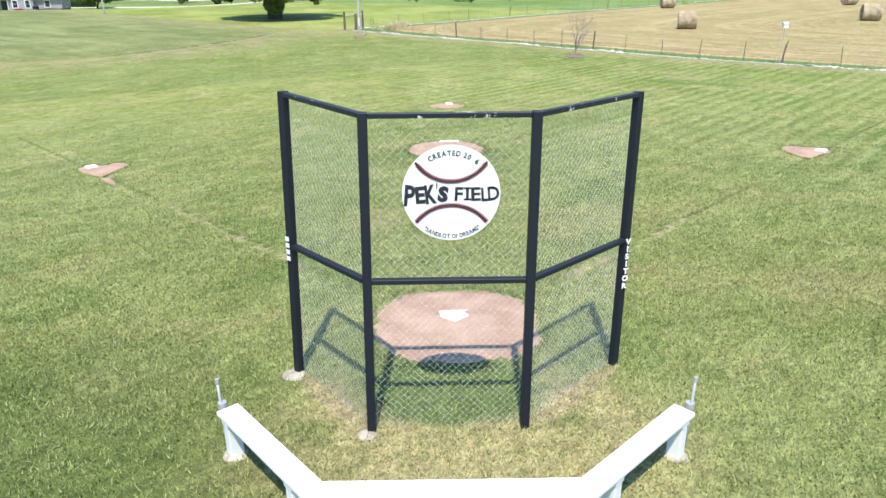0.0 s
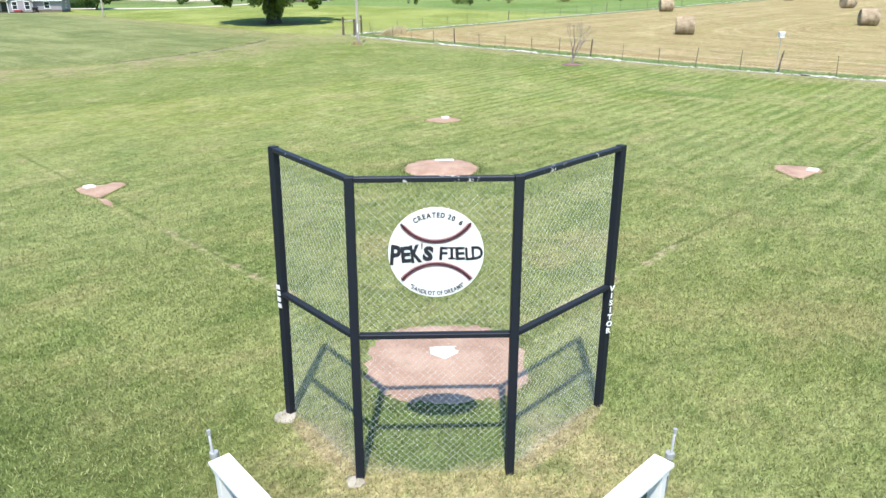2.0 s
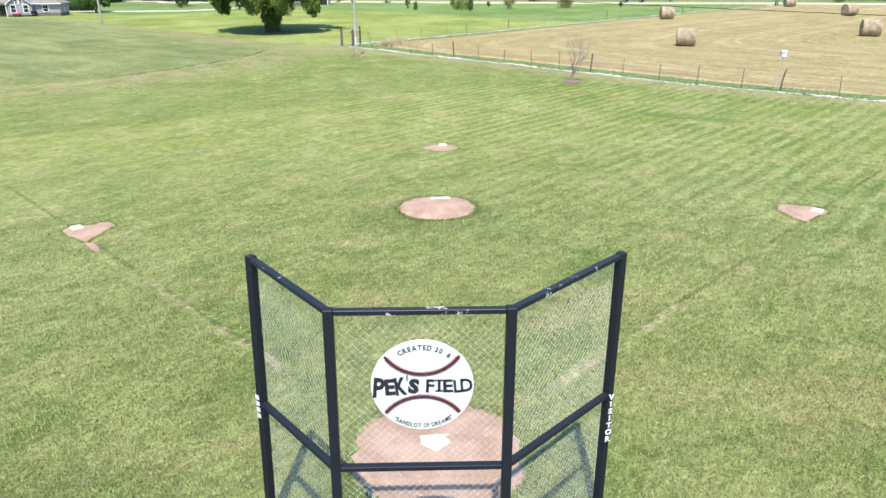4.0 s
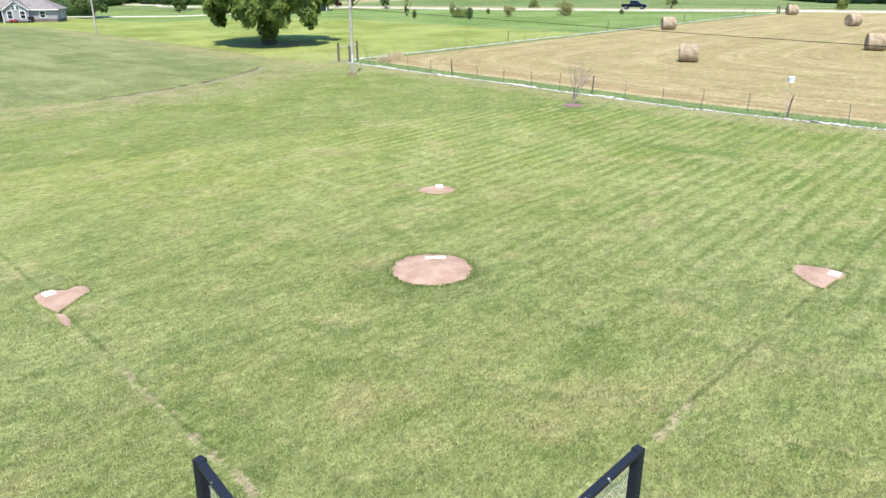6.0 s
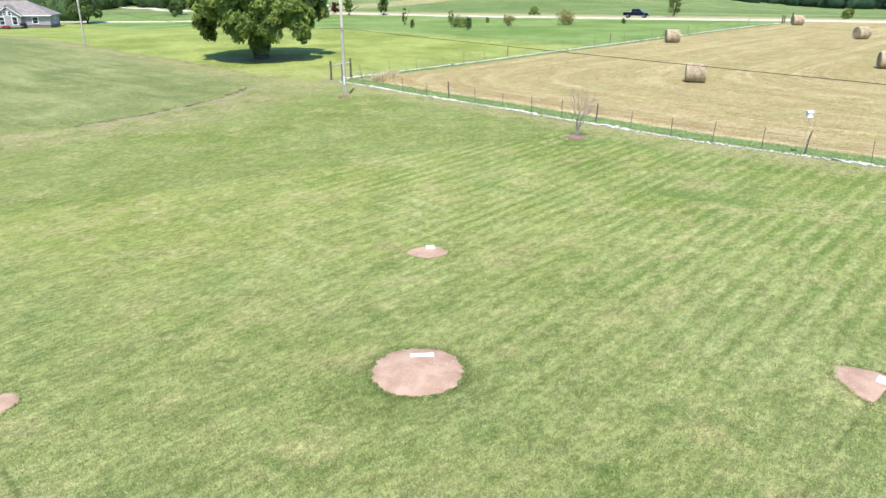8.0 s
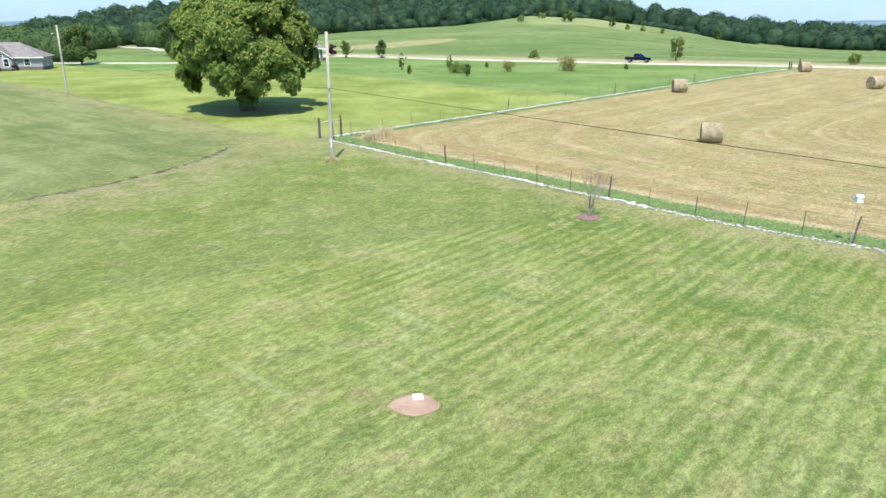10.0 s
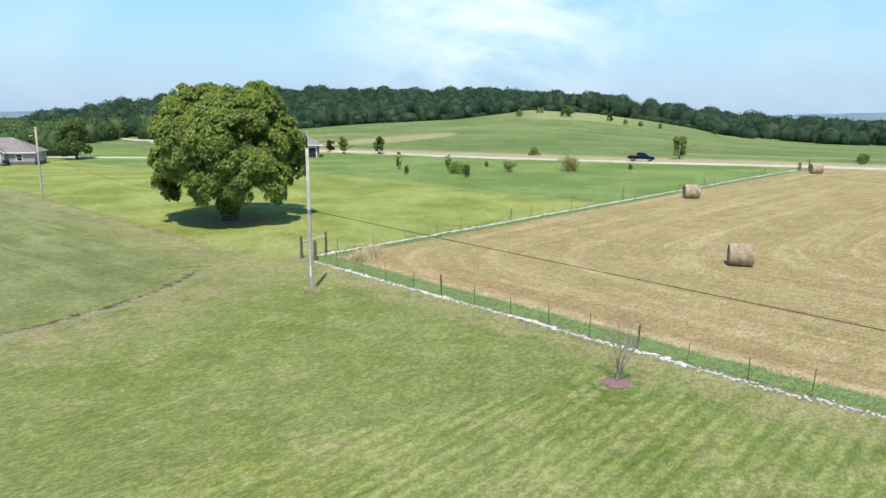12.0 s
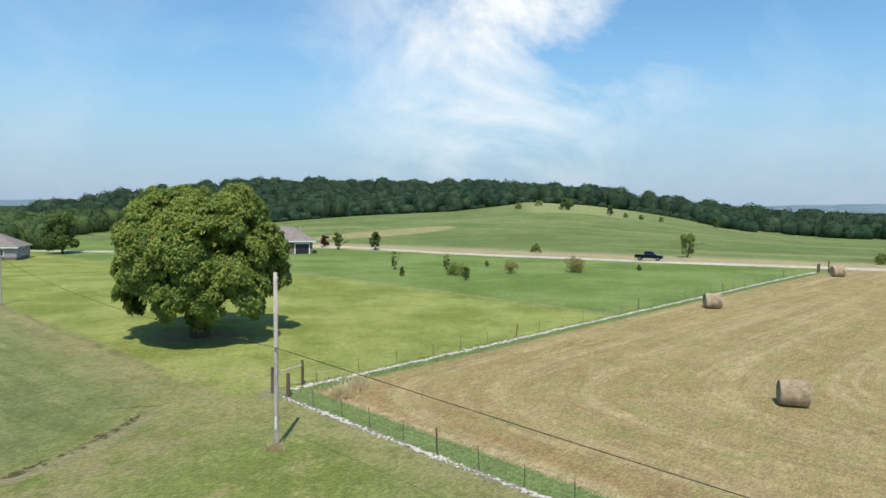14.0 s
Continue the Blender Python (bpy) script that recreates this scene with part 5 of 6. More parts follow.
    plant(rng, forms, [q for q in spots if q not in near], "far_woods", HAZY_WOOD_LEAF, "dense dark green woodland along the far ridge")
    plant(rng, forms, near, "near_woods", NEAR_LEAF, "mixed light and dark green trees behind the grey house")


def plant(rng, forms, spots, name, mat, label):
    vs, fs, at = [], [], 0
    for bb, rr, h in spots:
        a = radians(bb)
        x, y = rr * math.sin(a), 25 + rr * math.cos(a)
        c, f = forms[int(rng.integers(8))]
        t1 = rng.uniform(0, math.tau)
        co, si = math.cos(t1), math.sin(t1)
        rot = np.array(((co, -si, 0), (si, co, 0), (0, 0, 1)))
        wide = rng.uniform(8.5, 13.0) * (0.55 + 0.042 * h)
        vs.append((c @ rot.T) * np.array((wide, wide, h)) + np.array((x, y, ground_z(x, y) - 0.6)))
        fs.append(f + at)
        at += len(c)
    return tagged(new(name, fast_mesh(name, np.concatenate(vs), np.concatenate(fs), mat)), label, "woods", kind="stuff")


far_woods()


# ---- hay bales ----
def hay_bale(x, y, turn, label, size=1.0):
    rng = np.random.default_rng(int(x * 7))
    ob = thing("hay_bale", x, y, turn, label, "hay bale", "round bales on the hayfield")
    R, L, n, k = 0.78 * size, 0.80 * size, 48, 14
    bm = bmesh.new()
    rings = []
    for j in range(k + 1):
        u = -L + 2 * L * j / k
        edge = 1 - 0.10 * abs(u / L) ** 8
        ring = []
        for i in range(n):
            a = i * math.tau / n
            r = R * edge * (1 + 0.022 * noise.noise((math.cos(a) * 5, math.sin(a) * 5, u * 7 + x)) + 0.012 * math.sin(u * 38))
            z = max(r * math.sin(a) + R * 0.965, 0.0)
            ring.append(bm.verts.new((u, r * math.cos(a), z - 0.015)))
        rings.append(ring)
    for p, q in zip(rings, rings[1:]):
        for i in range(n):
            bm.faces.new((p[i], p[(i + 1) % n], q[(i + 1) % n], q[i]))
    bmesh.ops.recalc_face_normals(bm, faces=bm.faces)
    part("roll", bm, HAY, ob, smooth_shade=True)
    for s in (-1, 1):                          # the coiled ends
        bm = bmesh.new()
        prev = None
        mid = bm.verts.new((s * (L - 0.05), 0, R * 0.965))
        for j in range(1, 13):
            r = R * 0.905 * j / 12
            ring = []
            for i in range(n):
                a = i * math.tau / n
                d = 0.028 * math.sin((j + i / n) * math.tau / 2) + 0.02 * noise.noise((r * 9, a * 5, x))
                ring.append(bm.verts.new((s * (L - 0.03 + d * (j < 12)), r * math.cos(a), max(0.0, r * math.sin(a) + R * 0.965) - 0.012)))
            for i in range(n):
                if prev is None:
                    bm.faces.new((mid, ring[i], ring[(i + 1) % n]))
                else:
                    bm.faces.new((prev[i], ring[i], ring[(i + 1) % n], prev[(i + 1) % n]))
            prev = ring
        bmesh.ops.recalc_face_normals(bm, faces=bm.faces)
        part("end", bm, HAY, ob, "coiled hay end")
    return ob


hay_bale(24.15, 60.75, -19, "round bale of brown hay lying on cut stubble", 0.95)
hay_bale(33.9, 91.4, -8, "round bale of brown hay near the far fence")
hay_bale(63.2, 115.8, -5, "round bale of brown hay near the road")
hay_bale(44.2, 66.6, -20, "round bale of brown hay showing its coiled end")
hay_bale(58.5, 92.5, 10, "round bale of brown hay on the open stubble")

# ---- utility poles and wires ----
POLE, FAR_POLE = (-3.28, 55.75), (-37.72, 96.2)


def utility_pole(x, y, height, r0, r1, lamp=False):
    ob = thing("utility_pole", x, y, 0, "grey weathered wooden utility pole standing in the grass", "utility pole", "poles along the power line")
    bm = tube(bmesh.new(), [(0, 0, -0.6), (0, 0, 0.3), (0.01, 0, height * 0.5), (0, 0, height)], [r0, r0, (r0 + r1) / 2, r1], 14)
    part("shaft", bm, POLE_WOOD, ob, smooth_shade=True)
    bm = box(bmesh.new(), -0.05, 0.05, -r1 - 0.07, -r1 + 0.02, height * 0.57, height * 0.57 + 0.12, None, 0.01)
    part("clamp", bm, STEEL, ob)
    bm = tube(bmesh.new(), [(0, 0, height - 0.05), (0, 0, height + 0.05), (0, 0, height + 0.12), (0, 0, height + 0.2)], [0.03, 0.03, 0.055, 0.03], 8)
    part("insulator", bm, CABLE, ob, "dark pin insulator on top")
    if lamp:
        part("lamp_arm", tube(bmesh.new(), [(0, 0, height - 1.1), (-0.25, -0.12, height - 0.95), (-0.5, -0.22, height - 0.94)], 0.02, 6), STEEL, ob)
        bm = bmesh.new()
        bmesh.ops.create_icosphere(bm, subdivisions=2, radius=0.085)
        bmesh.ops.transform(bm, matrix=pose(-0.54, -0.24, height - 1.0) @ Matrix.Diagonal((1, 1, 0.75, 1)), verts=bm.verts)
        part("lamp_head", bm, LAMP_GLASS, ob, "pale yard light", True)
    else:
        box_m = pose(0, 0, 0)
        part("mast", box(bmesh.new(), -0.035, 0.035, -r0 - 0.02, -r0 + 0.012, 0.9, 1.5, box_m, 0.004), TRIM, ob, "pale tag nailed to the pole")
    return ob


utility_pole(*POLE, 8.05, 0.12, 0.088)
utility_pole(*FAR_POLE, 7.7, 0.12, 0.088, lamp=True)
utility_pole(48.2, -0.7, 7.4, 0.165, 0.115)


def wire(a, b, sag, r, label):
    a, b = Vector(a), Vector(b)
    pts = [a.lerp(b, i / 28) - Vector((0, 0, sag * 4 * (i / 28) * (1 - i / 28))) for i in range(29)]
    return tagged(new("power_line", mesh_of("power_line", tube(bmesh.new(), pts, r, 5), CABLE)), label, "cable", "wires on the poles")


zp, zf = ground_z(*POLE), ground_z(*FAR_POLE)
wire((POLE[0], POLE[1] - 0.17, zp + 4.68), (48.2, -0.7, 3.65), 0.2, 0.0135, "thick black service cable slung from the wooden pole")
wire((POLE[0], POLE[1] - 0.17, zp + 4.68), (FAR_POLE[0], FAR_POLE[1] - 0.17, zf + 4.9), 0.9, 0.012, "thick black service cable between the two poles")
wire((POLE[0], POLE[1], zp + 8.2), (FAR_POLE[0], FAR_POLE[1], zf + 7.85), 0.8, 0.006, "thin bare wire between the pole tops")


# ---- fences, stones and the corner ----
CORNER, WAY_A = Vector((-4.2, 63.5, 0)), Vector((0.667, -0.745, 0))
CORNER_B, WAY_B = Vector((-4.2, 64.8, 0)), Vector((0.768, 0.641, 0))
SIDE_A, SIDE_B = Vector((0.745, 0.667, 0)), Vector((0.641, -0.768, 0))


def near_line(u):
    """A place on the near row of stones, u metres from the corner; past 30 m it bends outward."""
    return CORNER + WAY_A * u + SIDE_A * (0.116 * max(0.0, u - 30.3))


def far_line(u):
    return CORNER_B + WAY_B * u


def tpost_mesh(height):
    bm = bmesh.new()
    box(bm, -0.014, 0.014, -0.004, 0.004, -0.4, height)
    box(bm, -0.004, 0.004, 0.004, 0.028, -0.4, height)
    for k in range(9):
        z = 0.2 + k * (height - 0.3) / 9
        box(bm, -0.008, 0.008, -0.012, -0.004, z, z + 0.03)
    return mesh_of("steel_post", bm, TPOST)


def timber_post_mesh(height, r):
    bm = tube(bmesh.new(), [(0, 0, -0.4), (0.01, 0, height * 0.5), (0.0, 0.01, height - 0.02), (0, 0, height)], [r, r * 0.98, r * 0.92, r * 0.7], 9)
    return mesh_of("timber_post", bm, POST_WOOD)


STEEL_POST, TIMBER_POST = tpost_mesh(1.08), timber_post_mesh(1.2, 0.045)


def fence(name, line, count, first, gap, timber_every, seed, label, offset, loose=0.08):
    rng = random.Random(seed)
    ob = new(name)
    start = line(0)
    ob.matrix_world = Matrix.Translation((start.x, start.y, ground_z(start.x, start.y)))
    tagged(ob, label, "fence")
    inv = ob.matrix_world.inverted()
    tops = []
    for i in range(count):
        p = line(first + i * gap + rng.uniform(-loose, loose)) + offset
        if (p.xy - Vector((20.2, 37.75))).length < 1.2:      # the old leaning post stands here
            continue
        timber = i % timber_every == 0 and i > 0
        o = new("timber_post" if timber else "steel_post", TIMBER_POST if timber else STEEL_POST)
        o.parent = ob
        o.matrix_basis = inv @ (pose(p.x, p.y, ground_z(p.x, p.y) - 0.03, rng.uniform(-4, 4), rng.uniform(-4, 4), rng.uniform(0, 360)) @ Matrix.Diagonal((1, 1, rng.uniform(0.85, 1.05), 1)))
        tops.append(Vector((p.x, p.y, ground_z(p.x, p.y))))
    for h in (0.15, 0.36, 0.56, 0.76, 0.96):
        bm = tube(bmesh.new(), [inv @ (q + Vector((0, 0, h + rng.uniform(-0.01, 0.01)))) for q in tops], 0.0025, 3)
        part("strand", bm, STEEL, ob)
    return ob


fence("wire_fence", near_line, 25, 0.2, 2.38, 5, 3, "wire fence on thin steel posts along the white stones", SIDE_A * 0.27)
fence("wire_fence", far_line, 26, 2.4, 3.1, 6, 4, "long wire fence on steel posts running to the road", -SIDE_B * 0.35, 0.3)


def corner_brace():
    ob = thing("fence_brace", -4.2, 64.3, 0, "old timber corner posts with a horizontal brace rail", "fence brace")
    inv = ob.matrix_world.inverted()
    spots = ((-5.0, 64.35, 1.5, 0.10), (-3.98, 63.6, 1.35, 0.12), (-3.5, 66.0, 1.5, 0.09))
    for x, y, h, r in spots:
        bm = tube(bmesh.new(), [(0, 0, -0.3), (0.01, 0.0, h * 0.5), (0, 0.01, h)], [r, r * 0.95, r * 0.85], 10)
        bmesh.ops.transform(bm, matrix=inv @ grounded(x, y), verts=bm.verts)
        part("post", bm, POST_WOOD, ob)
    a, b = spots[0], spots[2]
    bm = tube(bmesh.new(), [inv @ Vector((a[0] + 0.05, a[1] + 0.06, ground_z(a[0], a[1]) + 1.12)), inv @ Vector((b[0] - 0.05, b[1] - 0.06, ground_z(b[0], b[1]) + 1.18))], 0.05, 8)
    part("rail", bm, POLE_WOOD, ob, "pale grey brace rail")


corner_brace()


def gate_posts():
    for i, (x, y, h) in enumerate(((63.6, 121.0, 1.3), (64.6, 122.2, 1.2), (65.0, 120.6, 1.8))):
        ob = thing("gate_post", x, y, 0, "dark timber gate post beside the gravel road", "post", "gate posts by the road")
        part("shaft", tube(bmesh.new(), [(0, 0, -0.3), (0.0, 0.01, h * 0.6), (0, 0, h)], [0.11, 0.105, 0.09], 9), POST_WOOD, ob)
        part("cap", tube(bmesh.new(), [(0, 0, h - 0.02), (0, 0, h + 0.07)], [0.1, 0.03], 9), POLE_WOOD, ob)


gate_posts()


def stone_meshes():
    out = []
    for k in range(9):
        bm = bmesh.new()
        bmesh.ops.create_icosphere(bm, subdivisions=1, radius=0.5)
        for v in bm.verts:
            p = v.co * 2 + Vector((k * 7, 0, 0))
            v.co *= 1 + 0.45 * noise.noise(p)
            v.co.z *= 0.62
        out.append(mesh_of("stone", bm, STONE))
    return out


STONES = stone_meshes()


def stone_row(line, way, side, length, count, spread, seed, label):
    """White field stones, each a piece of its own."""
    rng = random.Random(seed)
    ob = new("stone_row")
    start = line(0)
    ob.matrix_world = Matrix.Translation((start.x, start.y, ground_z(start.x, start.y)))
    tagged(ob, label, "stones")
    inv = ob.matrix_world.inverted()
    for i in range(count):
        u = (i + rng.uniform(-0.6, 0.6)) * length / count
        p = line(u) + side * (rng.gauss(0, spread) + 0.12 * noise.noise((u * 0.4, 0, seed)))
        s = rng.uniform(0.08, 0.21) * (1.45 if noise.noise((u * 0.3, 3, seed)) > 0.05 else 0.75)
        o = new("stone", STONES[rng.randrange(9)])
        o.parent = ob
        turn = math.degrees(math.atan2(way.y, way.x)) + rng.gauss(0, 28)
        o.matrix_basis = inv @ (pose(p.x, p.y, ground_z(p.x, p.y) + s * 0.1, rng.uniform(-14, 14), rng.uniform(-14, 14), turn) @ Matrix.Diagonal((s * rng.uniform(1.2, 2.3), s, s * rng.uniform(0.45, 0.8), 1)))
    return ob


def stone_band(line, side, first, length, count, spread, lo, hi, seed, label):
    """Small or far stones, one body."""
    rng = random.Random(seed)
    bm = bmesh.new()
    for i in range(count):
        u = first + (i + rng.uniform(-0.6, 0.6)) * length / count
        p = line(u) + side * (rng.gauss(0, spread) + 0.12 * noise.noise((u * 0.4, 0, 8)))
        s = rng.uniform(lo, hi)
        n0 = len(bm.verts)
        bm.from_mesh(STONES[rng.randrange(9)])
        bm.verts.ensure_lookup_table()
        m = pose(p.x, p.y, ground_z(p.x, p.y) + s * 0.1, 0, 0, rng.uniform(0, 360)) @ Matrix.Diagonal((s * 1.5, s, s * 0.8, 1))
        for v in bm.verts[n0:]:
            v.co = m @ v.co
    return tagged(new("stone_band", mesh_of("stone_band", bm, STONE)), label, "stones", kind="stuff")


def weeds(name, n, place, mat, tall, label, seed, width=0.02, category="grass", fan=0.55):
    """Upright grass blades: place(rng, n) gives x, y."""
    rng = np.random.default_rng(seed)
    xy = place(rng, n)
    z = np.array([ground_z(float(x), float(y)) for x, y in xy]) - 0.02
    base = np.column_stack((xy, z))
    a = rng.uniform(0, math.tau, n)
    d = np.stack((np.cos(a), np.sin(a), np.zeros(n)), 1) * (width * rng.uniform(0.6, 1.4, n))[:, None]
    h = tall * rng.uniform(0.45, 1.2, n)
    lean = np.stack((rng.normal(0.3 * (fan < 0.4), fan, n), rng.normal(0, fan, n), np.ones(n)), 1) * h[:, None]
    v = np.stack((base - d, base + d, base + lean), 1).reshape(-1, 3)
    return tagged(new(name, fast_mesh(name, v, np.arange(3 * n).reshape(-1, 3), mat)), label, category, kind="stuff")


def along(line, side, length, lo, hi):
    def place(rng, n):
        return np.array([(line(u) + side * w).xy for u, w in zip(rng.uniform(0, length, n), rng.uniform(lo, hi, n))])
    return place


weeds("fence_weeds", 6500, along(near_line, SIDE_A, 58, 0.12, 1.9), WEED_GRASS, 0.09, "unmown green grass along the stones and the fence", 4, 0.03)
weeds("fence_weeds", 6000, along(far_line, SIDE_B, 85, -0.7, 1.1), WEED_GRASS, 0.13, "unmown green grass along the far fence", 5, 0.04)


def clump(cx, cy, sx, sy):
    def place(rng, n):
        return np.stack((rng.normal(cx, sx, n), rng.normal(cy, sy, n)), 1)
    return place


weeds("dry_grass_clump", 650, clump(-0.05, 65.4, 0.24, 0.5), DRY_GRASS, 0.6, "sprawling clump of dry straw-coloured grass in the hayfield corner", 6, 0.03, fan=0.45)
weeds("dry_grass_clump", 700, clump(-0.9, 63.9, 0.28, 0.5), DRY_GRASS, 0.5, "low dry straw along the edge of the cut hay", 16, 0.03, fan=0.6)
weeds("grass_tuft", 260, clump(0.17, 9.42, 0.11, 0.05), WEED_GRASS, 0.06, "small tuft of grass in the dirt behind home plate", 36, 0.008, fan=0.6)
weeds("straw_edge", 3000, along(near_line, SIDE_A, 52, 1.75, 2.3), DRY_GRASS, 0.13, "loose pale straw along the edge of the cut hay", 26, 0.02, fan=0.9)
weeds("dry_grass_clump", 420, clump(-3.35, 55.6, 0.17, 0.15), DRY_GRASS, 0.35, "tuft of dry grass at the foot of the pole", 7, 0.025, fan=0.35)


def birdhouse(x, y):
    ob = thing("birdhouse", x, y, 0, "small white birdhouse with a pale roof on a thin metal pole", "birdhouse")
    part("pole", tube(bmesh.new(), [(0, 0, -0.4), (0.0, 0, 1.0), (0.01, 0, 1.86)], 0.015, 8), STEEL, ob)
    part("box", box(bmesh.new(), -0.115, 0.125, -0.11, 0.11, 1.85, 2.06, None, 0.008), WHITE, ob)
    bm = bmesh.new()
    box(bm, -0.15, 0.16, -0.02, 0.16, -0.010, 0.010, pose(0, -0.01, 2.12, -28, 0, 0))
    box(bm, -0.15, 0.16, -0.16, 0.02, -0.010, 0.010, pose(0, 0.01, 2.12, 28, 0, 0))
    part("roof", bm, BLUE, ob, "pale lilac roof")
    part("porch", box(bmesh.new(), -0.14, 0.15, -0.15, 0.15, 1.832, 1.849), TRIM, ob)
    # flat black discs give the dark of the entrance holes
    for k in (-0.05, 0.06):
        part("entrance", tube(bmesh.new(), [(k, -0.109, 1.96), (k, -0.113, 1.96)], 0.024, 10), INK, ob, "black disc for the dark of a round entrance hole")


birdhouse(19.98, 37.62)
ob = thing("leaning_post", 20.2, 37.75, 0, "rough dark timber post leaning beside the birdhouse", "post")
part("shaft", tube(bmesh.new(), [(0, 0, -0.3), (0.03, 0, 0.5), (0.10, 0.02, 0.9), (0.17, 0.02, 1.16)], [0.05, 0.045, 0.04, 0.03], 8), POST_WOOD, ob)


# ---- houses ----
def gable_prism(bm, x0, x1, y0, y1, z0, rise, over=0.4, thick=0.14):
    """A gable roof with its ridge along y, open below."""
    xm = (x0 + x1) / 2
    a = [(x0 - over, z0 - over * rise / (xm - x0)), (xm, z0 + rise), (x1 + over, z0 - over * rise / (xm - x0))]
    ring = []
    for y in (y0 - over, y1 + over):
        ring.append([bm.verts.new((x, y, z)) for x, z in a] + [bm.verts.new((x, y, z - thick)) for x, z in a[::-1]])
    for i in range(6):
        j = (i + 1) % 6
        bm.faces.new((ring[0][i], ring[0][j], ring[1][j], ring[1][i]))
    for r in ring:
        bm.faces.new((r[0], r[1], r[4], r[5])), bm.faces.new((r[1], r[2], r[3], r[4]))
    bmesh.ops.recalc_face_normals(bm, faces=bm.faces)


def hip_roof(bm, x0, x1, y0, y1, z0, rise, over=0.5):
    w = (y1 - y0) / 2 + over
    lo = [(x0 - over, y0 - over), (x1 + over, y0 - over), (x1 + over, y1 + over), (x0 - over, y1 + over)]
    ym = (y0 + y1) / 2
    b = [bm.verts.new((x, y, z0)) for x, y in lo]
    e = [bm.verts.new((x, y, z0 - 0.2)) for x, y in lo]
    r = [bm.verts.new((x0 - over + w, ym, z0 + rise)), bm.verts.new((x1 + over - w, ym, z0 + rise))]
    for f in ((b[0], b[1], r[1], r[0]), (b[2], b[3], r[0], r[1]), (b[1], b[2], r[1]), (b[3], b[0], r[0]), e[::-1]):
        bm.faces.new(f)
    for i in range(4):
        bm.faces.new((e[i], e[(i + 1) % 4], b[(i + 1) % 4], b[i]))
    bmesh.ops.recalc_face_normals(bm, faces=bm.faces)


def window(parent, x, y, z, w, h, face, label="white-framed window"):
    """A framed window on a wall; face: turn of the wall's outward side."""
    m = pose(x, y, z, 0, 0, face)
    pane = part("window", box(bmesh.new(), -w / 2, w / 2, -0.03, 0.02, 0, h, m), GLASS, parent, label)
    bm = bmesh.new()
    for a in ((-w / 2 - 0.14, -w / 2, 0, h), (w / 2, w / 2 + 0.14, 0, h), (-w / 2 - 0.14, w / 2 + 0.14, h, h + 0.16), (-w / 2 - 0.14, w / 2 + 0.14, -0.14, 0), (-w / 2, w / 2, h / 2 - 0.03, h / 2 + 0.03)):
        box(bm, a[0], a[1], -0.08, 0.02, a[2], a[3], m)
    part("window_frame", bm, TRIM, pane)


def house_grey(x, y, turn):
    ob = thing("house", x, y, turn, "single-storey grey-sided house with a hipped shingle roof", "house")
    x0, x1, y0, y1, h = -9.5, 9.5, -5.0, 5.0, 2.75
    part("foundation", box(bmesh.new(), x0 + 0.05, x1 - 0.05, y0 + 0.05, y1 - 0.05, -1.0, 0.6), BRICK, ob, "dark brick foundation")
    bm = box(bmesh.new(), x0, x1, y0, y1, 0.6, h)
    part("wall", bm, SIDING, ob, "pale grey lap siding")
    bm = bmesh.new()
    for k in range(14):                       # the laps of the siding
        z = 0.64 + k * 0.15
        box(bm, x0 - 0.02, x1 + 0.02, y0 - 0.02, y1 + 0.02, z, z + 0.135)
    part("siding", bm, SIDING, ob)
    bm = bmesh.new()
    hip_roof(bm, x0, x1, y0, y1, h, 3.0)
    part("roof", bm, SHINGLE, ob, "brownish-grey shingle roof")
    # the gabled entrance front
    part("gable_wall", gable_wall(-0.7, 4.1, y0 - 1.4, y0 + 0.5, 0.3, h + 0.1, 2.1), SIDING, ob)
    bm = bmesh.new()
    gable_prism(bm, -0.7, 4.1, y0 - 1.4, y0 + 2.2, h + 0.1, 2.1, 0.35)
    part("gable_roof", bm, SHINGLE, ob)
    bm = bmesh.new()
    for s in (-1, 1):
        box(bm, -0.07, 0.07, -0.05, 0.05, 0, 3.35, pose(1.7 + s * 2.75, y0 - 1.78, h - 0.25, 0, -s * 52.5, 0))
    part("bargeboard", bm, TRIM, ob, "white gable trim")
    bm = box(bmesh.new(), x0 - 0.53, x1 + 0.53, y0 - 0.56, y0 - 0.51, h - 0.22, h + 0.0)
    part("fascia", bm, TRIM, ob, "white fascia board")
    window(ob, 0.45, y0 - 1.43, 0.9, 0.9, 1.5, 0)
    window(ob, 2.95, y0 - 1.43, 0.9, 0.9, 1.5, 0)
    window(ob, 1.25, y0 - 1.43, 2.75, 0.5, 0.8, 0)
    window(ob, 2.15, y0 - 1.43, 2.75, 0.5, 0.8, 0)
    window(ob, 6.6, y0 - 0.03, 1.0, 1.0, 1.3, 0)
    window(ob, -6.6, y0 - 0.03, 1.0, 1.4, 1.3, 0)
    window(ob, x1 + 0.03, 0.0, 1.0, 1.0, 1.3, 90)
    part("door", box(bmesh.new(), -2.6, -1.5, y0 - 0.07, y0 - 0.02, 0.35, 2.4), GLASS, ob, "dark front door under the porch")
    for px in (-3.6, -1.0):
        part("porch_post", box(bmesh.new(), px - 0.09, px + 0.09, y0 - 1.3, y0 - 1.12, -0.2, h - 0.02), TRIM, ob)
    part("porch_roof", box(bmesh.new(), -4.0, -0.75, y0 - 1.6, y0 - 0.02, h - 0.02, h + 0.13), SHINGLE, ob)
    return ob


